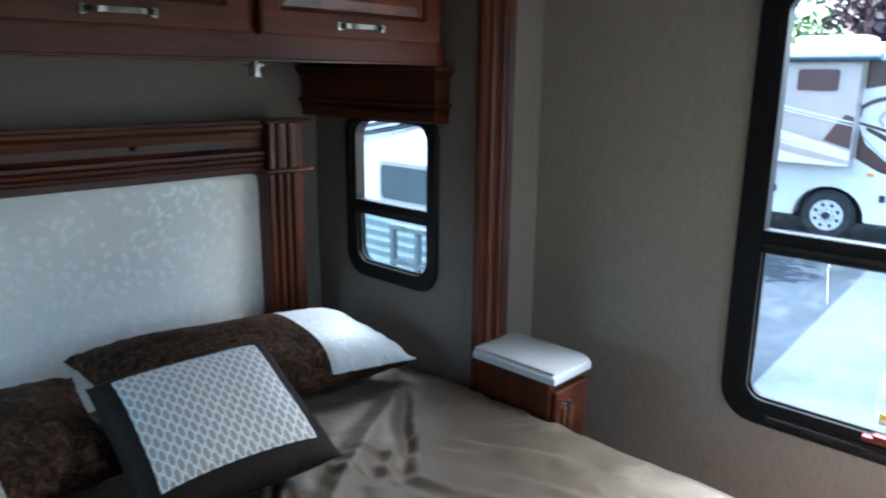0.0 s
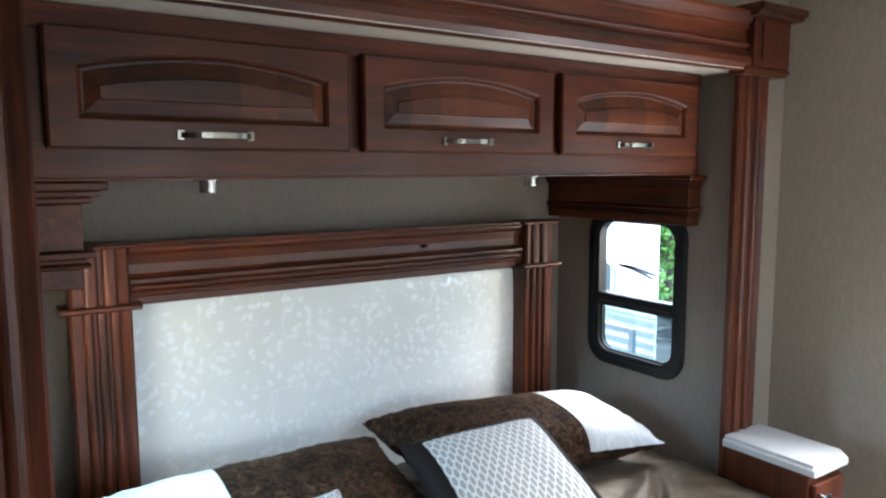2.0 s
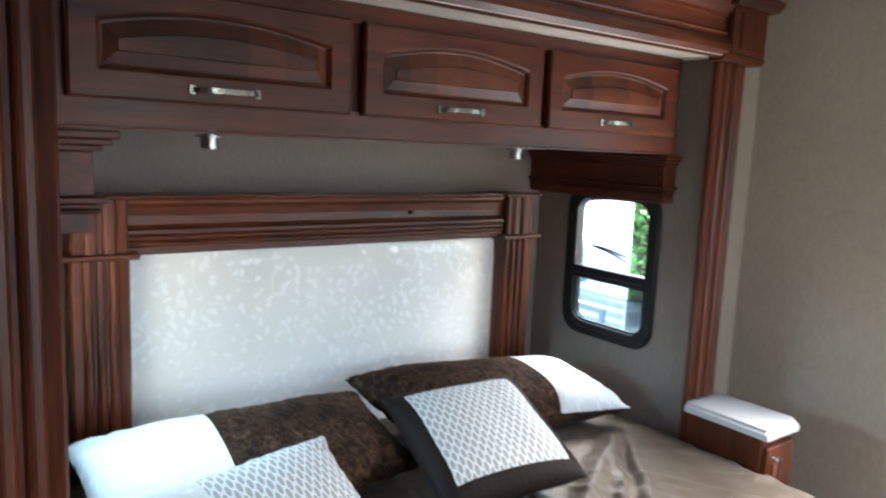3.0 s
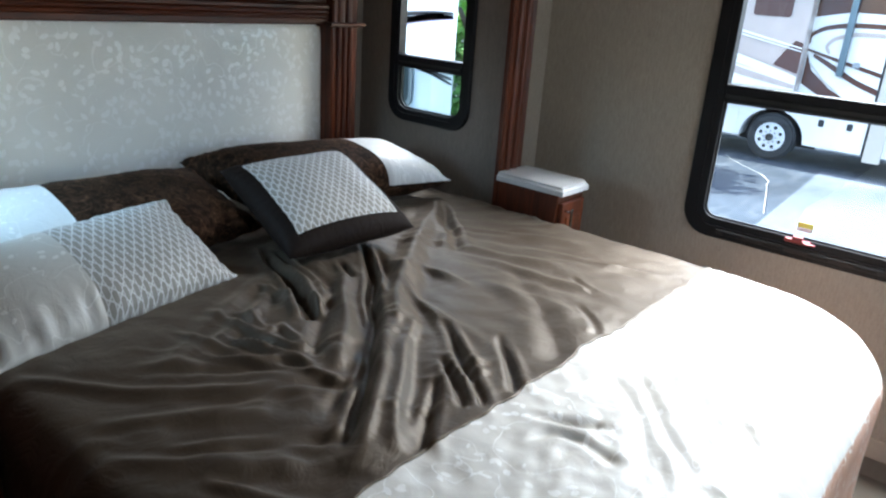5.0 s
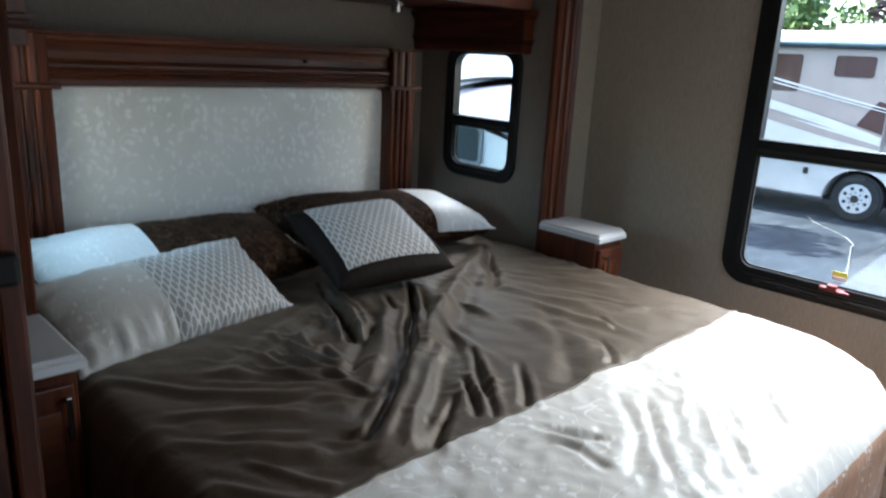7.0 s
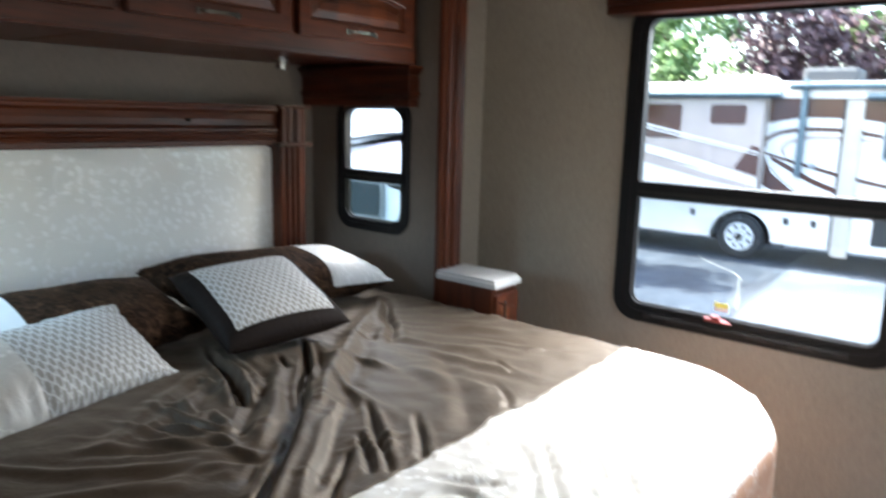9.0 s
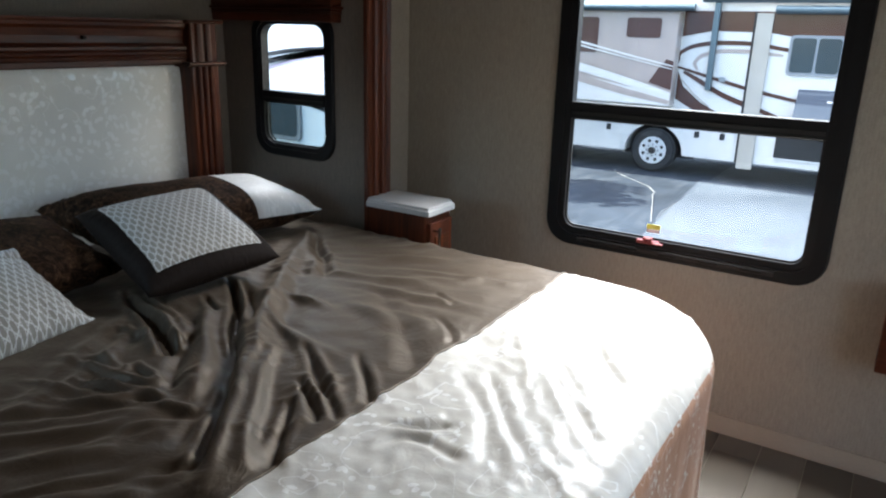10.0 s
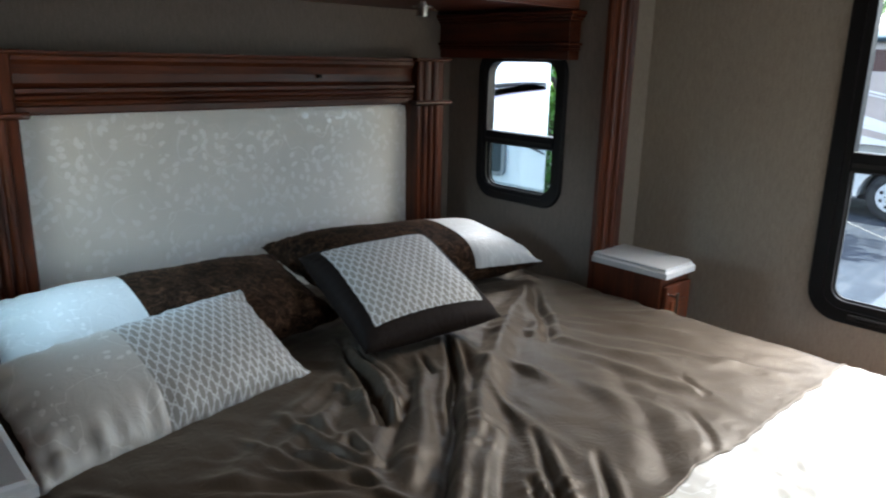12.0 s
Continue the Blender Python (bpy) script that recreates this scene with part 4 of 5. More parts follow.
# ---- pillows ----
def pillow(name, m, w, h, t, cuts, label, ear=0.06, full=2.6, group="", seed=0.0, back=None, pleat=0.0):
    """A stuffed pillow w by h and t thick in the plane of m (x across, y up, z out). cuts: (part name, u from, u to, material) across its width."""
    root = thing(name, m.translation, label, "pillow", "", group)
    n_u, n_v = 56, 40

    def point(u, v, side):
        au, av = abs(u), abs(v)
        # sides drawn in between the corners
        px = u * w / 2 * (1 - ear * (1 - av ** 2) * au ** 3)
        py = v * h / 2 * (1 - ear * (1 - au ** 2) * av ** 3)
        e = max(0.0, (1 - au ** full)) ** 0.55 * max(0.0, (1 - av ** 2.6)) ** 0.55
        z = side * t / 2 * e
        edge = (1 - e)
        wr = 0.014 * noise.noise((px * 8 + seed, py * 8, side)) * (0.3 + edge) * e
        # gathers running in from the seams
        run = px if av > au else py
        wr += 0.023 * noise.noise((run * 34 + seed, (py if av > au else px) * 7, side)) * edge ** 1.5 * min(1, e * 3)
        if pleat:
            # gathers standing up along the lower edge
            low = max(0.0, min(1.0, (-v - 0.30) / 0.45)) * min(1, e * 4)
            wr += pleat * low * noise.noise((px * 42 + seed, py * 5, 4.0 + side)) * (1.0 if u < -0.1 else 0.5)
        z += wr
        # the seam itself is crinkled
        rough_edge = 0.006 * (1 - min(1, e * 2.5))
        px += rough_edge * noise.noise((px * 45, py * 45, seed + 3))
        py += rough_edge * noise.noise((px * 45, py * 45, seed + 8))
        return m @ Vector((px, py, z))

    for pname, u0, u1, material in cuts:
        bm = bmesh.new()
        uvl = bm.loops.layers.uv.new("UVMap")
        k_u = max(6, int(n_u * (u1 - u0) / 2))
        rows = {}
        for side in (1, -1):
            for i in range(k_u + 1):
                u = u0 + (u1 - u0) * i / k_u
                for k in range(n_v + 1):
                    v = -1 + 2 * k / n_v
                    rim = k in (0, n_v) or abs(u) > 0.9999
                    if side == -1 and rim:
                        rows[(side, i, k)] = rows[(1, i, k)]
                    else:
                        rows[(side, i, k)] = bm.verts.new(point(u, v, side))
            for i in range(k_u):
                for k in range(n_v):
                    q = [rows[(side, i, k)], rows[(side, i + 1, k)], rows[(side, i + 1, k + 1)], rows[(side, i, k + 1)]]
                    if len(set(q)) == 4:
                        f = bm.faces.new(q if side == 1 else q[::-1])
                        f.material_index = 1 if side == -1 and back else 0
                        ks = [(i, k), (i + 1, k), (i + 1, k + 1), (i, k + 1)]
                        for l, (a, b) in zip(f.loops, ks if side == 1 else ks[::-1]):
                            l[uvl].uv = ((u0 + (u1 - u0) * a / k_u) * w / 2, (-1 + 2 * b / n_v) * h / 2)
        case = part(pname, bm, material, root, smooth=True)
        if back:
            case.data.materials.append(back)
    return root


def plane(o, px, py):
    """A pose whose x runs along px and whose y leans along py from o."""
    x = Vector(px).normalized()
    z = x.cross(Vector(py)).normalized()
    y = z.cross(x)
    return Matrix.Translation(o) @ Matrix((x, y, z)).transposed().to_4x4()


def skewed(o, px, py):
    """As plane(), but a slumped pillow's y need not stand square to its x."""
    x, y = Vector(px).normalized(), Vector(py).normalized()
    return Matrix.Translation(o) @ Matrix((x, y, x.cross(y).normalized())).transposed().to_4x4()


# two long pillows lying against the headboard
pillow("long_pillow", skewed((0.975, 1.845, 0.806), (0.715, -0.19, 0.0), (-0.03, 0.29, 0.060)), 0.82, 0.35, 0.20,
       (("velvet_case", -1, 0.34, VELVET), ("satin_end", 0.34, 1, PILLOW_WHITE)), "long brown velvet pillow with a white satin end against the headboard", full=4.5, group="long pillows", seed=1, back=VELVET)
pillow("long_pillow", plane((0.115, 1.80, 0.790), (1.0, 0.0, 0.0), (0.0, 0.72, 0.17)), 0.86, 0.40, 0.185,
       (("satin_end", -1, -0.22, PILLOW_WHITE), ("velvet_case", -0.22, 1, VELVET)), "long brown velvet pillow with a pale satin end against the headboard", full=4.0, group="long pillows", seed=5, back=VELVET)

# square cushion with a dark border
def bordered_cushion(m, s, inner, t):
    root = thing("square_cushion", m.translation, "square lattice-patterned cushion with a dark brown border", "pillow")
    n = 44
    def point(u, v, side, lift=0.0):
        au, av = abs(u), abs(v)
        px, py = u * s / 2 * (1 - 0.035 * (1 - av * av)), v * s / 2 * (1 - 0.035 * (1 - au * au))
        e = max(0, 1 - au ** 3) ** 0.5 * max(0, 1 - av ** 3) ** 0.5
        pucker = 0.005 * math.sin((u if av > au else v) * 46) * min(1, max(0, (max(au, av) - inner) / (1.001 - inner))) * (1 - max(au, av)) * 4
        z = side * (t / 2 * e + lift) + pucker + 0.008 * noise.noise((px * 8, py * 8, 7)) * e
        return m @ Vector((px, py, z))
    def sheet(rng, side, lift, skip):
        bm = bmesh.new()
        uvl = bm.loops.layers.uv.new("UVMap")
        vs = {}
        for sd in side:
            for i in range(n):
                for k in range(n):
                    us = [(-1 + 2 * (i + a) / n, -1 + 2 * (k + b) / n) for a, b in ((0, 0), (1, 0), (1, 1), (0, 1))]
                    us = [(u * rng, v * rng) for u, v in us]
                    if skip and sd == 1 and all(max(abs(u), abs(v)) < inner - 0.02 for u, v in us):
                        continue
                    q = []
                    for u, v in us:
                        key = (sd if max(abs(u), abs(v)) < 0.9999 else 0, round(u, 4), round(v, 4))
                        if key not in vs:
                            vs[key] = bm.verts.new(point(u, v, sd, lift))
                        q.append(vs[key])
                    f = bm.faces.new(q if sd == 1 else q[::-1])
                    for l, (u, v) in zip(f.loops, us if sd == 1 else us[::-1]):
                        l[uvl].uv = (u * s / 2, v * s / 2)
        return bm
    part("border", sheet(1.0, (1, -1), 0.0, True), BROWN_BORDER, root, "dark brown gathered border", smooth=True)
    part("lattice_panel", sheet(inner, (1,), 0.002, False), LATTICE, root, "grey and white lattice cloth", smooth=True)
    return root


bordered_cushion(plane((0.692, 1.535, 0.822), (0.32, -0.048, 0.015), (0.045, 0.345, 0.13)), 0.445, 0.80, 0.15)

# oblong cushion, half lattice and half satin
pillow("oblong_cushion", plane((-0.03, 1.505, 0.768), (0.62, 0.10, 0.02), (-0.12, 0.21, 0.13)), 0.66, 0.32, 0.15,
       (("satin_half", -1, -0.17, CREAM_SATIN), ("lattice_half", -0.17, 1, LATTICE)), "oblong cushion, half pale sprigged satin and half lattice cloth", seed=9, pleat=0.022)


# ---- outdoors ----
GZ = -1.33


def asphalt(name, lo, hi):
    m, nt, b = mat(name)
    v = coords(nt)
    big, fine = noise_tex(nt, v, 0.35, 5, 0.6, 1.0), noise_tex(nt, v, 7.0, 4)
    f = mth(nt, "ADD", mth(nt, "MULTIPLY", big, 0.85), mth(nt, "MULTIPLY", fine, 0.15))
    base = ramp(nt, f, [(0.35, lo), (0.65, hi)])
    # pale scuffs dragged across the surface
    scuff = noise_tex(nt, coords(nt, "Object", (0.35, 1.5, 1), (0, 0, 0.7)), 1.3, 5, 0.65, 1.8)
    put(nt, b.inputs["Base Color"], mix(nt, ramp(nt, scuff, [(0.52, (0, 0, 0)), (0.80, (0.55, 0.55, 0.55))]), base, (0.088, 0.100, 0.116)))
    b.inputs["Roughness"].default_value = 0.9
    b.inputs["Specular IOR Level"].default_value = 0.15
    return m


# the lot's shaded tone, painted as darker asphalt
single("ground", boxm(-300, 300, -300, 300, GZ - 0.3, GZ), asphalt("shade_asphalt", (0.010, 0.0145, 0.022), (0.028, 0.038, 0.054)), "asphalt of the parking lot, shade put into its dark colour", "ground", "structure")
# sunlit wedge painted as a paler sheet, its slanting edge the shade line
single("pavement", slab([(2.6, 2.1), (14.3, 2.95), (14.3, -30), (2.6, -30)], GZ + 0.001, GZ + 0.016, lambda p, q, d: (p, q, d)), asphalt("sunlit_asphalt", (0.034, 0.044, 0.060), (0.070, 0.084, 0.105)), "paler asphalt patch of the parking lot, sunlight put into its colour", "pavement", "structure")

MH_CREAM = plain("motorhome_cream", (0.64, 0.60, 0.56), 0.2)
MH_BROWN = plain("motorhome_brown", (0.070, 0.031, 0.023), 0.1)
MH_TAUPE = plain("motorhome_taupe", (0.37, 0.30, 0.265), 0.08)
MH_TAN = plain("motorhome_tan", (0.40, 0.36, 0.31), 0.2)
STEEL_BLUE = plain("awning_metal", (0.10, 0.135, 0.155), 0.35, 0.6)
TYRE = plain("tyre_rubber", (0.018, 0.018, 0.019), 0.8)
ALLOY = plain("polished_alloy", (0.80, 0.80, 0.81), 0.34, 0.7)
DARK_GLASS = plain("tinted_glass", (0.045, 0.06, 0.065), 0.05)
AMBER = plain("amber_lens", (0.7, 0.22, 0.03), 0.3)
GREY_TRIM = plain("grey_trim", (0.22, 0.23, 0.24), 0.5)

MX = 14.5
root = thing("motorhome", (15.8, 4, GZ), "cream and brown motorhome with swirl graphics parked across the asphalt", "motorhome")
PZ_ = lambda p, q, d: (MX - p, d, q)
PX_ = lambda p, q, d: (MX - d, p, q)        # on the side that faces the room: along y, up, out


def arch_body():
    """The coach body with wheel openings cut from the skirt."""
    out = [(-4.0, GZ + 0.38)]
    for wy in (-2.6, 4.06):
        for i in range(13):
            a = math.pi * (1 - i / 12)
            out.append((wy + 0.62 * math.cos(a), GZ + 0.42 + 0.60 * math.sin(a)))
    out += [(11.5, GZ + 0.38), (11.5, 2.05), (11.4, 2.16), (-3.8, 2.16), (-4.0, 2.0)]
    return out


part("body", slab(arch_body(), -2.5, 0.0, PX_), MH_CREAM, root)
part("wheel_well", boxm(MX + 0.45, MX + 0.5, 3.3, 4.8, GZ + 0.3, GZ + 1.1), TYRE, root)
for wy in (-2.6, 4.06):
    bm = bmesh.new()
    tube(bm, (MX + 0.02, wy, GZ + 0.47), (MX + 0.30, wy, GZ + 0.47), 0.47, 36)
    es = [e for e in bm.edges if len([f for f in e.link_faces if len(f.verts) > 8]) == 1]
    bmesh.ops.bevel(bm, geom=es, offset=0.05, segments=3, affect="EDGES")
    w = part("wheel", bm, TYRE, root, "black tyre with a polished rim")
    bm = bmesh.new()
    tube(bm, (MX + 0.005, wy, GZ + 0.47), (MX + 0.018, wy, GZ + 0.47), 0.285, 32)
    part("rim", bm, ALLOY, w, "polished alloy rim")
    bm = bmesh.new()
    tube(bm, (MX - 0.05, wy, GZ + 0.47), (MX + 0.004, wy, GZ + 0.47), 0.075, 20)
    for k in range(8):
        a = k * math.pi / 4
        tube(bm, (MX - 0.012, wy + 0.12 * math.cos(a), GZ + 0.47 + 0.12 * math.sin(a)), (MX + 0.004, wy + 0.12 * math.cos(a), GZ + 0.47 + 0.12 * math.sin(a)), 0.014, 8)
    part("hub", bm, CHROME, w)
    for k in range(8):
        a = (k + 0.5) * math.pi / 4
        bm = bmesh.new()
        tube(bm, (MX - 0.001, wy + 0.205 * math.cos(a), GZ + 0.47 + 0.205 * math.sin(a)), (MX + 0.0045, wy + 0.205 * math.cos(a), GZ + 0.47 + 0.205 * math.sin(a)), 0.036, 10)
        part("rim_hole", bm, TYRE, w)
# slide-out box of the coach with its awning
slide = part("slide_box", boxm(MX - 0.32, MX - 0.002, 3.72, 9.3, 0.10, 1.93, bev=0.015), MH_TAUPE, root, "taupe and cream slide-out box")
SXF = MX - 0.32
QX = lambda p, q, d: (SXF - d, p, q)


def band(pts, half, place, d, parent, material, name, z0=-9, z1=9):
    """A painted stripe along a curve, tapering to its ends."""
    n = 26
    ts = np.linspace(0, len(pts) - 1, n)
    py, pz = np.interp(ts, range(len(pts)), [p[0] for p in pts]), np.interp(ts, range(len(pts)), [p[1] for p in pts])
    k = np.array([0.15, 0.7, 0.15])
    for _ in range(3):
        py[1:-1], pz[1:-1] = np.convolve(py, k, "valid"), np.convolve(pz, k, "valid")
    up, lo = [], []
    for i in range(n):
        a, b = max(0, i - 1), min(n - 1, i + 1)
        t = Vector((py[b] - py[a], pz[b] - pz[a])).normalized()
        w = half * (0.35 + 0.65 * math.sin(math.pi * (i + 0.5) / n) ** 0.5)
        up.append((py[i] - t.y * w, min(z1, max(z0, pz[i] + t.x * w))))
        lo.append((py[i] + t.y * w, min(z1, max(z0, pz[i] - t.x * w))))
    bm = bmesh.new()
    a, b = [bm.verts.new(place(p, q, d)) for p, q in up], [bm.verts.new(place(p, q, d)) for p, q in lo]
    c, e = [bm.verts.new(place(p, q, d - 0.003)) for p, q in up], [bm.verts.new(place(p, q, d - 0.003)) for p, q in lo]
    for i in range(n - 1):
        for r, s in ((a, b), (c, e), (a, c), (b, e)):
            bm.faces.new((r[i], r[i + 1], s[i + 1], s[i]))
    bm.faces.new((a[0], b[0], e[0], c[0])), bm.faces.new((a[-1], b[-1], e[-1], c[-1]))
    return part(name, bm, material, parent)


# taupe upper field of the slide box above slanting sweeps
part("taupe_field", slab([(3.735, 0.42), (3.735, 1.90), (9.2, 1.90), (9.2, 1.50), (5.5, 0.86), (4.55, 0.63)], 0.003, 0.007, QX), MH_TAUPE, slide, "glossy taupe paint field")
# brown reflection at the lower corner, painted on as a patch
part("brown_field", slab([(3.735, 0.42), (3.735, 0.98), (3.88, 1.02), (4.05, 0.80), (4.2, 0.55)], 0.008, 0.010, QX), MH_BROWN, slide, "glossy brown field")
part("cream_field", slab([(3.735, 0.11), (3.735, 0.30), (5.55, 0.60), (9.2, 1.20), (9.2, 0.11)], 0.003, 0.006, QX), MH_CREAM, slide, "cream lower paint field")
part("slide_window", slab(rrect(4.05, 4.75, 1.42, 1.80, 0.06), 0.010, 0.02, QX), MH_BROWN, slide, "brown tinted glass")
part("slide_window", slab(rrect(5.35, 6.1, 1.10, 1.80, 0.06), 0.010, 0.02, QX), MH_BROWN, slide, "brown tinted glass")
band([(3.74, 0.885), (4.61, 1.06), (5.54, 1.26), (7.0, 1.56), (8.4, 1.85)], 0.020, QX, 0.022, slide, MH_CREAM, "pale_stripe")
band([(3.74, 0.83), (4.61, 1.00), (5.54, 1.19), (7.0, 1.48), (8.4, 1.76)], 0.014, QX, 0.022, slide, MH_CREAM, "pale_stripe")
band([(3.74, 0.32), (4.55, 0.52), (5.53, 0.75), (7.0, 1.06), (9.1, 1.42)], 0.085, QX, 0.012, slide, MH_CREAM, "white_sweep")
band([(3.74, 0.175), (4.7, 0.34), (5.55, 0.53), (7.0, 0.82), (9.1, 1.16)], 0.075, QX, 0.010, slide, MH_TAUPE, "taupe_sweep")
# body paint beside the slide box: a brown roof field and swirls that start in a round nose
part("brown_field", slab([(-3.7, 1.05), (-3.7, 1.95), (3.71, 1.95), (3.71, 1.46), (3.1, 1.58), (2.1, 1.57), (0.6, 1.34), (-1.5, 1.15)], 0.003, 0.007, PX_), MH_BROWN, root, "glossy brown field")
part("brown_field", slab([(3.71, 0.80), (3.58, 0.50), (3.2, 0.20), (2.74, -0.03), (2.92, -0.07), (3.3, 0.02), (3.71, 0.24)], 0.003, 0.007, PX_), MH_BROWN, root, "glossy brown field")
band([(3.72, 0.98), (3.74, 1.13), (3.5, 1.28), (3.09, 1.36), (2.42, 1.37), (1.8, 1.28), (0.6, 1.06)], 0.042, PX_, 0.010, root, MH_BROWN, "brown_sweep")
band([(3.33, 0.82), (3.42, 0.95), (3.31, 1.10), (2.96, 1.21), (2.4, 1.22), (1.8, 1.16)], 0.040, PX_, 0.010, root, MH_TAUPE, "taupe_sweep")
band([(3.72, 0.87), (3.2, 0.73), (2.44, 0.54), (2.07, 0.46), (1.47, 0.35), (0.4, 0.2)], 0.036, PX_, 0.012, root, MH_BROWN, "brown_sweep")
band([(3.60, 0.78), (3.35, 0.66), (2.83, 0.38), (2.38, 0.22), (2.06, 0.12), (1.5, -0.06)], 0.050, PX_, 0.010, root, MH_BROWN, "brown_sweep")
band([(3.66, 0.66), (3.36, 0.36), (3.02, 0.12)], 0.016, PX_, 0.013, root, MH_TAN, "tan_line")
# doors of the baggage bays, with latches
for y0, y1 in ((7.3, 8.9), (4.75, 7.25), (2.95, 3.42), (2.45, 2.92)):
    d = part("bay_door", slab(rrect(y0, y1, GZ + 0.42, GZ + 1.28, 0.03), 0.003, 0.012, PX_), MH_CREAM, root)
    part("latch", slab(rrect((y0 + y1) / 2 - 0.05 if y1 - y0 < 1 else y0 + 0.25, (y0 + y1) / 2 + 0.05 if y1 - y0 < 1 else y0 + 0.35, GZ + 0.82, GZ + 0.95, 0.02), 0.013, 0.03, PX_), TYRE, d)
part("marker_light", slab(rrect(3.36, 3.48, GZ + 1.27, GZ + 1.32, 0.02), 0.002, 0.03, PX_), AMBER, root)
# entry door, open edge and window
part("door_shadow_gap", slab(rrect(2.36, 2.40, GZ + 0.4, 1.95, 0.01), 0.002, 0.02, PX_), TYRE, root)
part("entry_door", slab(rrect(2.06, 2.35, GZ + 0.30, 1.92, 0.02), 0.004, 0.05, PX_), MH_TAN, root, "beige entry door edge")
w = part("cab_window", slab(rrect(0.80, 1.72, 0.82, 1.54, 0.08), 0.004, 0.03, PX_), GREY_TRIM, root)
part("pane", slab(rrect(0.85, 1.23, 0.87, 1.49, 0.06), 0.031, 0.034, PX_), DARK_GLASS, w)
part("pane", slab(rrect(1.27, 1.67, 0.87, 1.49, 0.06), 0.031, 0.034, PX_), DARK_GLASS, w)
part("outlet_box", slab(rrect(2.78, 2.90, 0.62, 0.72, 0.02), 0.003, 0.03, PX_), GREY_TRIM, root)
# open bay at the front: its lid propped outwards over a flat panel painted dark for the bay's shade
BAY_BLUE = plain("lid_blue_grey", (0.035, 0.045, 0.062), 0.18)
part("bay_recess", slab(rrect(-0.75, 1.7, -0.75, -0.02, 0.02), 0.002, 0.011, PX_), TYRE, root, "flat dark panel painted as the open baggage bay's shade")
part("bay_sill", slab(rrect(-0.75, 1.7, -0.78, -0.755, 0.008), 0.002, 0.022, PX_), ALLOY, root)
lid = part("bay_lid", prism([(0.012, 0.57), (0.45, -0.02), (0.45, -0.055), (0.012, 0.535)], PZ_, -0.70, 1.44), BAY_BLUE, root, "glossy blue-grey bay lid propped open")
for sy in (-0.55, 1.32):
    bm = bmesh.new()
    tube(bm, (MX - 0.02, sy, -0.24), (MX - 0.40, sy, -0.02), 0.014, 10)
    part("gas_strut", bm, ALLOY, lid)
part("lid_badge", prism([(0.145, 0.394), (0.165, 0.367), (0.165, 0.353), (0.145, 0.380)], PZ_, 0.72, 0.92), MH_CREAM, lid, "small pale plate")
# awnings
bm = bmesh.new()
tube(bm, (SXF - 0.10, 3.42, 2.0), (SXF - 0.10, 9.4, 2.0), 0.07, 14)
box(bm, SXF - 0.08, MX, 3.5, 9.35, 2.04, 2.06)
part("slide_awning", bm, STEEL_BLUE, root, "rolled awning over the slide-out")
bm = bmesh.new()
tube(bm, (MX - 0.14, 2.25, 2.17), (MX - 0.14, 3.35, 2.17), 0.07, 14)
tube(bm, (MX - 0.14, -3.4, 1.98), (MX - 0.14, 2.02, 1.98), 0.075, 14)
tube(bm, (MX - 0.13, -3.4, 2.17), (MX - 0.13, 2.25, 2.17), 0.07, 14)
part("patio_awning", bm, STEEL_BLUE, root, "rolled patio awning")
part("awning_arm", boxm(MX - 0.12, MX - 0.02, 3.02, 3.13, 0.45, 2.30, bev=0.01), STEEL_BLUE, root, "grey-blue awning arm")
# roof fittings
part("roof_cap", boxm(MX + 0.1, MX + 2.4, -3.6, 11.2, 2.16, 2.26, bev=0.04), MH_CREAM, root)
part("air_conditioner", boxm(MX + 0.7, MX + 1.5, 2.35, 3.35, 2.262, 2.56, bev=0.07), plain("charcoal_shroud", (0.03, 0.034, 0.04), 0.7), root, "grey rooftop air conditioner")
part("roof_vent", boxm(MX + 0.6, MX + 1.4, 3.9, 5.2, 2.262, 2.42, bev=0.07), MH_CREAM, root)

# cord and litter on the asphalt
bm = bmesh.new()
pts = [(14.2, 4.75), (13.8, 4.5), (13.3, 4.0), (12.9, 3.6), (12.4, 3.32), (12.2, 3.3), (11.6, 3.12), (10.9, 2.92), (10.2, 2.72)]
for k, (a, b) in enumerate(zip(pts, pts[1:])):
    tube(bm, (*a, GZ + 0.020), (*b, GZ + 0.020), 0.0025 if k < 3 else 0.0055, 6)
single("power_cord", bm, plain("cord_white", (0.30, 0.30, 0.29), 0.5), "pale power cord lying on the asphalt", "cord")

# white travel trailer close by
TX = 5.5
root = thing("travel_trailer", (6.7, 8, GZ), "white travel trailer with dark swoosh graphics parked close by", "trailer")
T_WHITE = plain("trailer_white", (0.82, 0.83, 0.84), 0.3)
T_BLACK = plain("graphic_black", (0.03, 0.035, 0.045), 0.3)
T_LILAC = plain("graphic_lilac", (0.42, 0.36, 0.46), 0.3)
T_GREY = plain("trailer_grey", (0.35, 0.38, 0.40), 0.4)
QT = lambda p, q, d: (TX - d, p, q)
part("body", slab([(TX, 4.97), (TX + 2.4, 7.15), (TX + 2.4, 13), (TX, 13)], GZ + 0.75, 2.45, lambda p, q, d: (p, q, d)), T_WHITE, root)
for z in (-0.50, -0.38, -0.26, -0.14, -0.02):
    part("siding_rib", boxm(TX - 0.014, TX - 0.001, 5.0, 12.9, z, z + 0.07, bev=0.005), T_GREY, root)
part("skirt_panel", boxm(TX - 0.008, TX - 0.001, 4.98, 12.95, 0.06, 0.10), T_GREY, root)
w = part("window", slab(rrect(5.55, 6.42, 0.17, 0.66, 0.09), 0.002, 0.035, QT), GREY_TRIM, root)
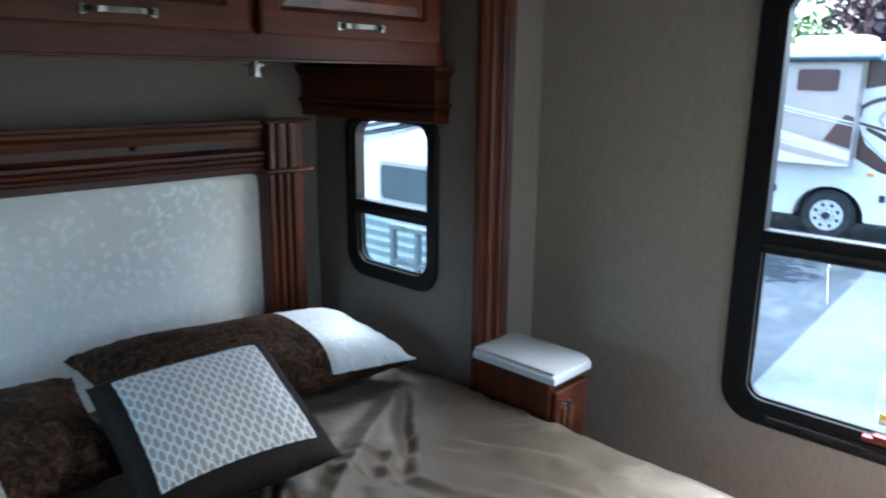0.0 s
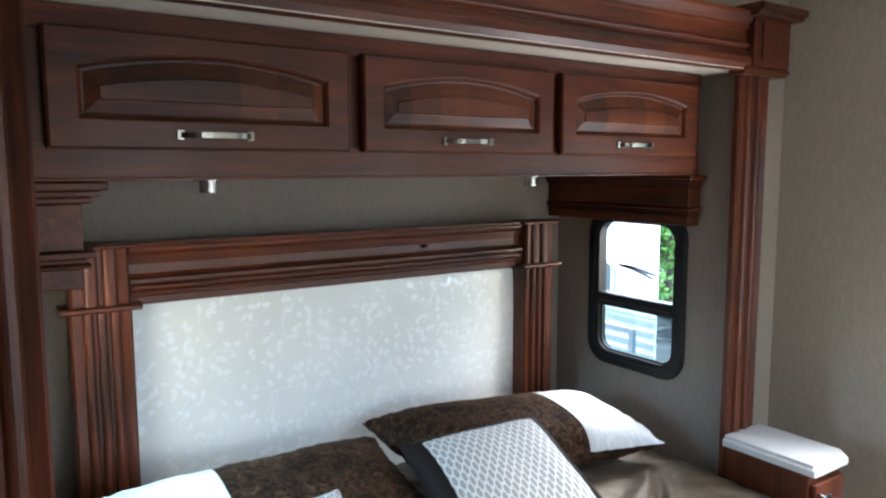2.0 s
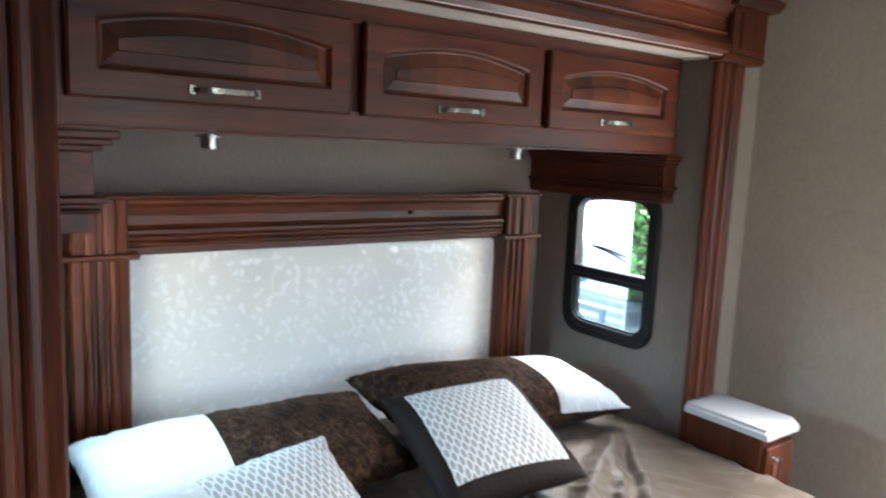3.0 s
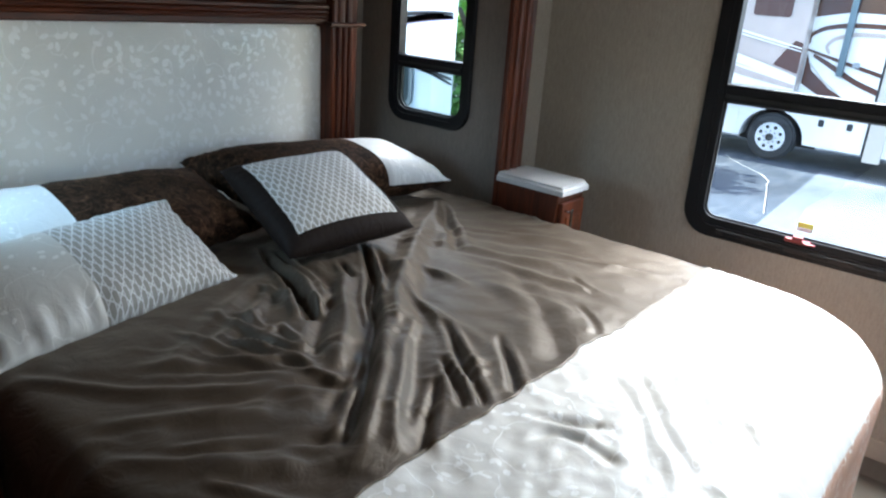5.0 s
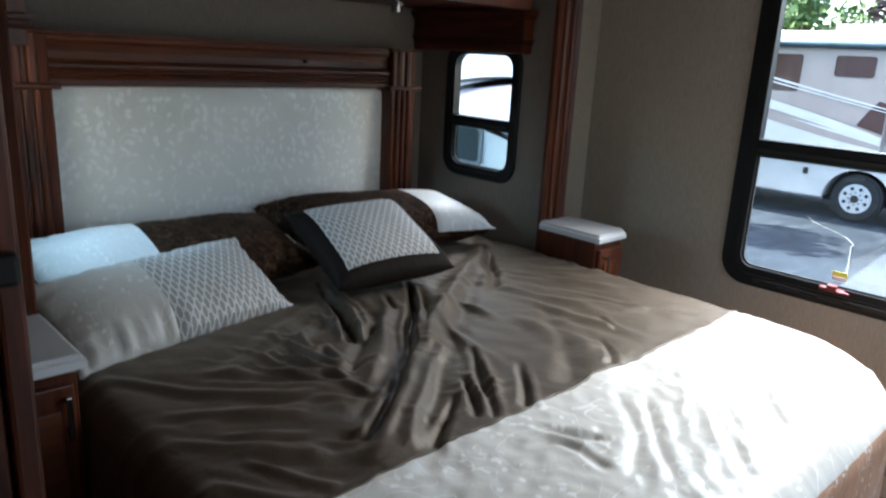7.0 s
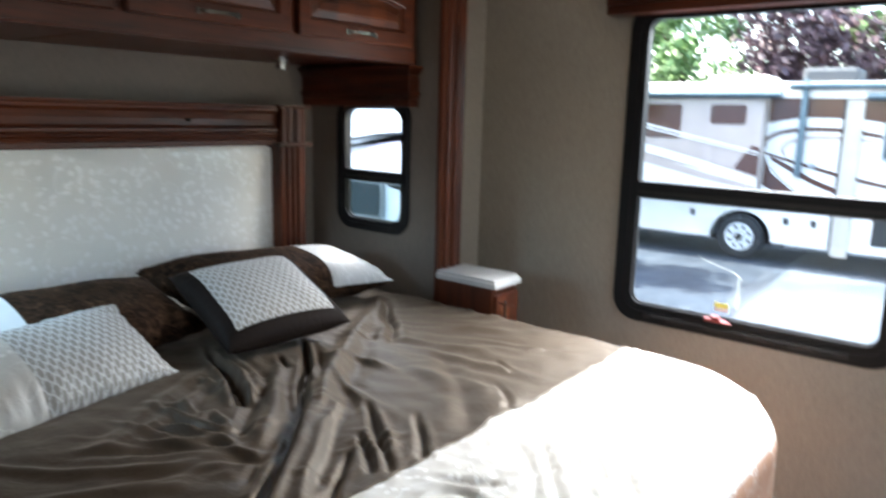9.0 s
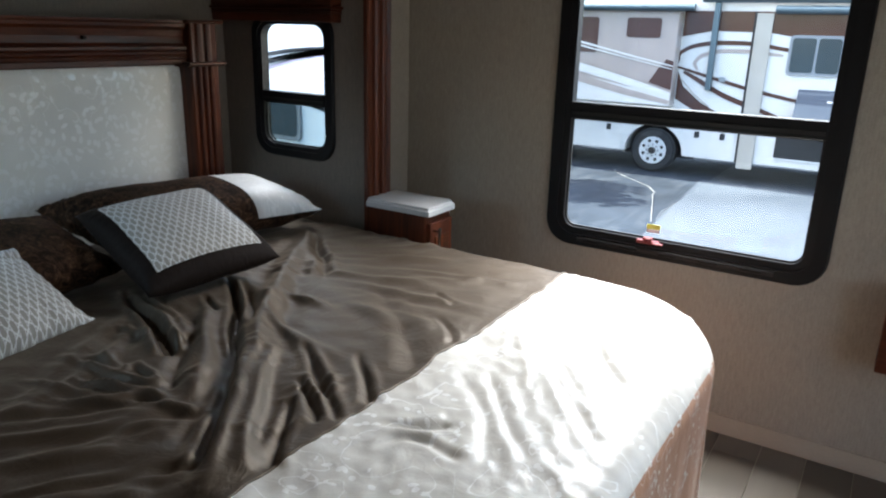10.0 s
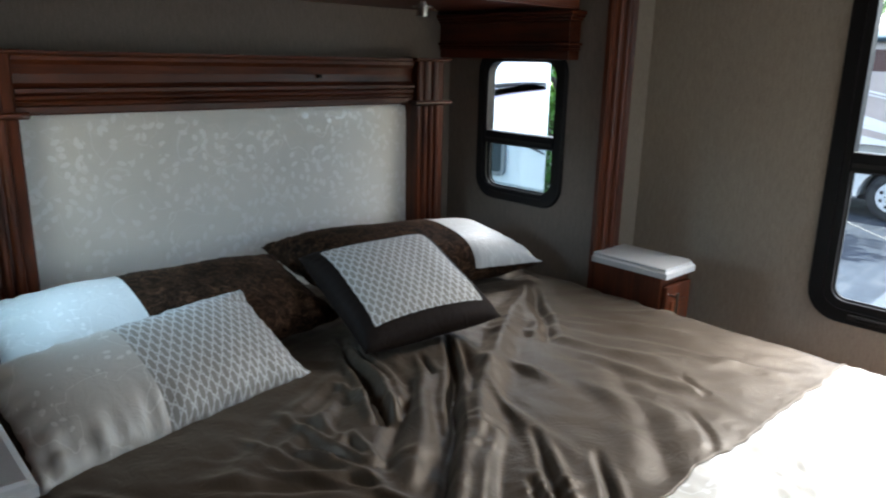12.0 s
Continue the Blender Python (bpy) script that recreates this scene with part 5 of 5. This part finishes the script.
part("pane", slab(rrect(5.60, 6.37, 0.22, 0.61, 0.06), 0.036, 0.039, QT), DARK_GLASS, w)
for z0, z1, hh, mtl in ((1.235, 1.13, 0.024, T_BLACK), (1.215, 1.085, 0.030, T_GREY), (1.20, 1.045, 0.030, T_BLACK), (1.19, 1.005, 0.024, T_GREY), (1.18, 0.965, 0.022, T_LILAC)):
    band([(5.02, z0), (5.3, z0 * 0.8 + z1 * 0.2 + 0.012), (5.7, (z0 + z1) / 2 + 0.01), (6.1, z1), (7.4, z1 - 0.22), (9, z1 - 0.40)], hh, QT, 0.006, root, mtl, "swoosh")
for za, zb, hh, mtl in ((0.605, 0.60, 0.016, T_GREY), (0.575, 0.545, 0.020, T_BLACK), (0.55, 0.49, 0.018, T_BLACK)):
    band([(5.52, 0.61), (5.3, (0.61 + za) / 2), (4.985, zb)], hh, QT, 0.006, root, mtl, "front_stripe")
bm = bmesh.new()
for y in (4.86, 5.28, 5.66):
    box(bm, TX - 0.5, TX - 0.44, y, y + 0.05, -1.32, 0.06)
for z in (-0.36, 0.02):
    box(bm, TX - 0.5, TX - 0.44, 4.911, 5.279, z, z + 0.05), box(bm, TX - 0.5, TX - 0.44, 5.331, 5.659, z, z + 0.05)
single("steel_stand", bm, GREY_TRIM, "dark steel stand beside the white trailer", "stand")


# ---- trees ----
def foliage(name, lo, hi):
    m, nt, b = mat(name)
    g = node(nt, "ShaderNodeNewGeometry")
    put(nt, b.inputs["Base Color"], mix(nt, g.outputs["Random Per Island"], lo, hi))
    b.inputs["Roughness"].default_value = 0.5
    b.inputs["Transmission Weight"].default_value = 0.0
    b.inputs["Subsurface Weight"].default_value = 0.0
    return m


BARK = plain("bark", (0.09, 0.07, 0.055), 0.9, 0, 0.3, 12, 0.01)
GREEN = foliage("green_leaves", (0.05, 0.11, 0.025), (0.13, 0.21, 0.06))
FRESH = foliage("fresh_green_leaves", (0.10, 0.26, 0.045), (0.19, 0.40, 0.09))
PURPLE = foliage("purple_leaves", (0.045, 0.022, 0.03), (0.12, 0.07, 0.08))


def tree(x, y, height, spread_r, leafmat, label, seed):
    rng = np.random.RandomState(seed)
    root = thing("tree", (x, y, GZ), label, "tree", "", "trees behind the motorhome")
    bm = bmesh.new()
    bmesh.ops.create_cone(bm, cap_ends=True, segments=10, radius1=0.28, radius2=0.10, depth=height * 0.75, matrix=Matrix.Translation((x, y, GZ + height * 0.375)))
    cl = []
    for k in range(26):
        a, hh = rng.uniform(0, 6.28), rng.uniform(0.30, 1.0)
        r = spread_r * rng.uniform(0.25, 1.0) * math.sqrt(max(0.08, 1 - (2 * hh - 1.25) ** 2))
        c = Vector((x + r * math.cos(a), y + r * math.sin(a), GZ + height * hh))
        cl.append((c, rng.uniform(0.55, 1.1) * spread_r * 0.36))
        if k < 14:
            p0 = Vector((x, y, GZ + height * max(0.2, hh - 0.28)))
            d = c - p0
            bmesh.ops.create_cone(bm, cap_ends=True, segments=6, radius1=0.08, radius2=0.02, depth=d.length, matrix=Matrix.Translation((p0 + c) / 2) @ d.to_track_quat("Z", "Y").to_matrix().to_4x4())
    part("trunk", bm, BARK, root)
    verts, faces = [], []
    for c, r in cl:
        for _ in range(230):
            d = rng.normal(size=3)
            d /= np.linalg.norm(d)
            o = np.array(c) + d * r * rng.uniform(0.35, 1.12)
            u, v = rng.normal(size=3), rng.normal(size=3)
            u, v = u / np.linalg.norm(u) * rng.uniform(0.09, 0.2), v / np.linalg.norm(v) * rng.uniform(0.06, 0.13)
            i = len(verts)
            verts += [tuple(o - u), tuple(o + v), tuple(o + u), tuple(o - v)]
            faces.append((i, i + 1, i + 2, i + 3))
    me = bpy.data.meshes.new("crown")
    me.from_pydata(verts, [], faces)
    me.materials.append(leafmat)
    ob = new("crown", me)
    ob.parent = root
    ob.matrix_parent_inverse = Matrix.Translation(-root.location)


tree(24, 5.2, 6.4, 2.4, PURPLE, "purple-leaved tree behind the motorhome", 3)
tree(25, 9.6, 6.6, 2.8, GREEN, "green leafy tree behind the motorhome", 4)
tree(24, 1.3, 6.6, 2.6, GREEN, "green leafy tree behind the motorhome", 5)
tree(26, -3.5, 6.8, 3.0, GREEN, "green leafy tree behind the motorhome", 6)
tree(28, 14.5, 7.0, 3.2, GREEN, "green leafy tree behind the motorhome", 7)
tree(11.5, 9.4, 5.0, 2.0, FRESH, "green leafy tree beyond the white trailer", 8)

# a clipped hedge low beyond the trailer's nose
rs = np.random.RandomState(21)
verts, faces = [], []
for _ in range(5200):
    o = np.array([rs.uniform(11.0, 12.0), rs.uniform(8.3, 11.6), GZ + rs.uniform(0.0, 2.5)])
    o += 0.10 * np.sin(o[[1, 2, 0]] * 5.0)
    u, v = rs.normal(size=3), rs.normal(size=3)
    u, v = u / np.linalg.norm(u) * rs.uniform(0.05, 0.11), v / np.linalg.norm(v) * rs.uniform(0.04, 0.08)
    i = len(verts)
    verts += [tuple(o - u), tuple(o + v), tuple(o + u), tuple(o - v)]
    faces.append((i, i + 1, i + 2, i + 3))
me = bpy.data.meshes.new("hedge")
me.from_pydata(verts, [], faces)
me.materials.append(FRESH)
tagged(new("hedge", me), "bright green leafy hedge beyond the white trailer", "hedge", "", "stuff")

# ---- small fittings of the large window ----
root = thing("window_latch", (XW - 0.02, 0.43, 0.70), "red plastic window latch on the sill of the large window", "latch")
RED = plain("red_plastic", (0.20, 0.018, 0.016), 0.4)
bm = boxm(XW - 0.032, XW - 0.008, 0.39, 0.475, 0.703, 0.717, bev=0.004)
box(bm, XW - 0.036, XW - 0.012, 0.415, 0.45, 0.717, 0.729, bev=0.004)
part("latch_body", bm, RED, root)
part("finger_tab", boxm(XW - 0.05, XW - 0.033, 0.37, 0.41, 0.709, 0.716, bev=0.003), RED, root)
root = thing("warning_tag", (XW + 0.02, 0.42, 0.74), "small yellow and white tag stuck to the window glass", "tag")
part("tag_paper", boxm(XW + 0.0115, XW + 0.0135, 0.40, 0.45, 0.741, 0.753), plain("tag_white", (0.8, 0.78, 0.7), 0.6), root)
part("tag_head", boxm(XW + 0.0115, XW + 0.0135, 0.40, 0.45, 0.754, 0.772), plain("tag_yellow", (0.75, 0.72, 0.10), 0.6), root)
root = thing("sill_track", (XW - 0.02, 0.34, 0.68), "slotted black track along the lower window frame", "track")
part("track_rail", boxm(XW - 0.021, XW - 0.0165, -0.02, 0.72, 0.662, 0.680, bev=0.002), RUBBER, root)
for k in range(5):
    part("slot", boxm(XW - 0.0235, XW - 0.0215, 0.02 + k * 0.15, 0.09 + k * 0.15, 0.666, 0.675), FRAME_BLACK, root)

# ---- baseboard and floor planks ----
single("baseboard", boxm(XW - 0.012, XW - 0.001, Y0, YM - 0.002, 0.0, 0.076, bev=0.003), plain("baseboard_beige", (0.42, 0.36, 0.29), 0.5), "beige baseboard along the window wall", "baseboard", "structure")
fl = bpy.data.objects["floor"]


def plank_mat():
    m, nt, b = mat("vinyl_plank")
    info = node(nt, "ShaderNodeObjectInfo")
    v = coords(nt, "Object", (1.2, 14, 14))
    sh = node(nt, "ShaderNodeCombineXYZ")
    put(nt, sh.inputs[0], mth(nt, "MULTIPLY", info.outputs["Random"], 47.0))
    v = vmth(nt, "ADD", v, sh.outputs[0]).outputs[0]
    g = noise_tex(nt, v, 1.3, 5, 0.65, 0.6)
    tone = ramp(nt, info.outputs["Random"], [(0.0, (0.075, 0.064, 0.050)), (0.5, (0.12, 0.104, 0.084)), (1.0, (0.17, 0.155, 0.130))])
    put(nt, b.inputs["Base Color"], mix(nt, mth(nt, "MULTIPLY", g, 0.6), tone, (0.07, 0.056, 0.042)))
    b.inputs["Roughness"].default_value = 0.45
    bump(nt, b, g, 0.2, 0.0008)
    return m


PLANK = plank_mat()
rng = random.Random(4)
pw, pl = 0.152, 0.62
meshes = {}
y = -1.6
while y < 1.12:
    x = 0.30 - rng.random() * pl
    while x < XW - 0.02:
        x1 = min(x + pl, XW - 0.014)
        if x1 - x > 0.03:
            key = round(x1 - x, 3)
            if key not in meshes:
                bm = boxm(0.0012, x1 - x - 0.0012, 0.0012, pw - 0.0012, 0.0, 0.004, bev=0.0009, seg=1)
                me = bpy.data.meshes.new("plank")
                bm.to_mesh(me), bm.free()
                me.materials.append(PLANK)
                meshes[key] = me
            ob = new("plank", meshes[key])
            ob.location = (x, y, 0.0005)
            ob.parent = fl
        x += pl
    y += pw
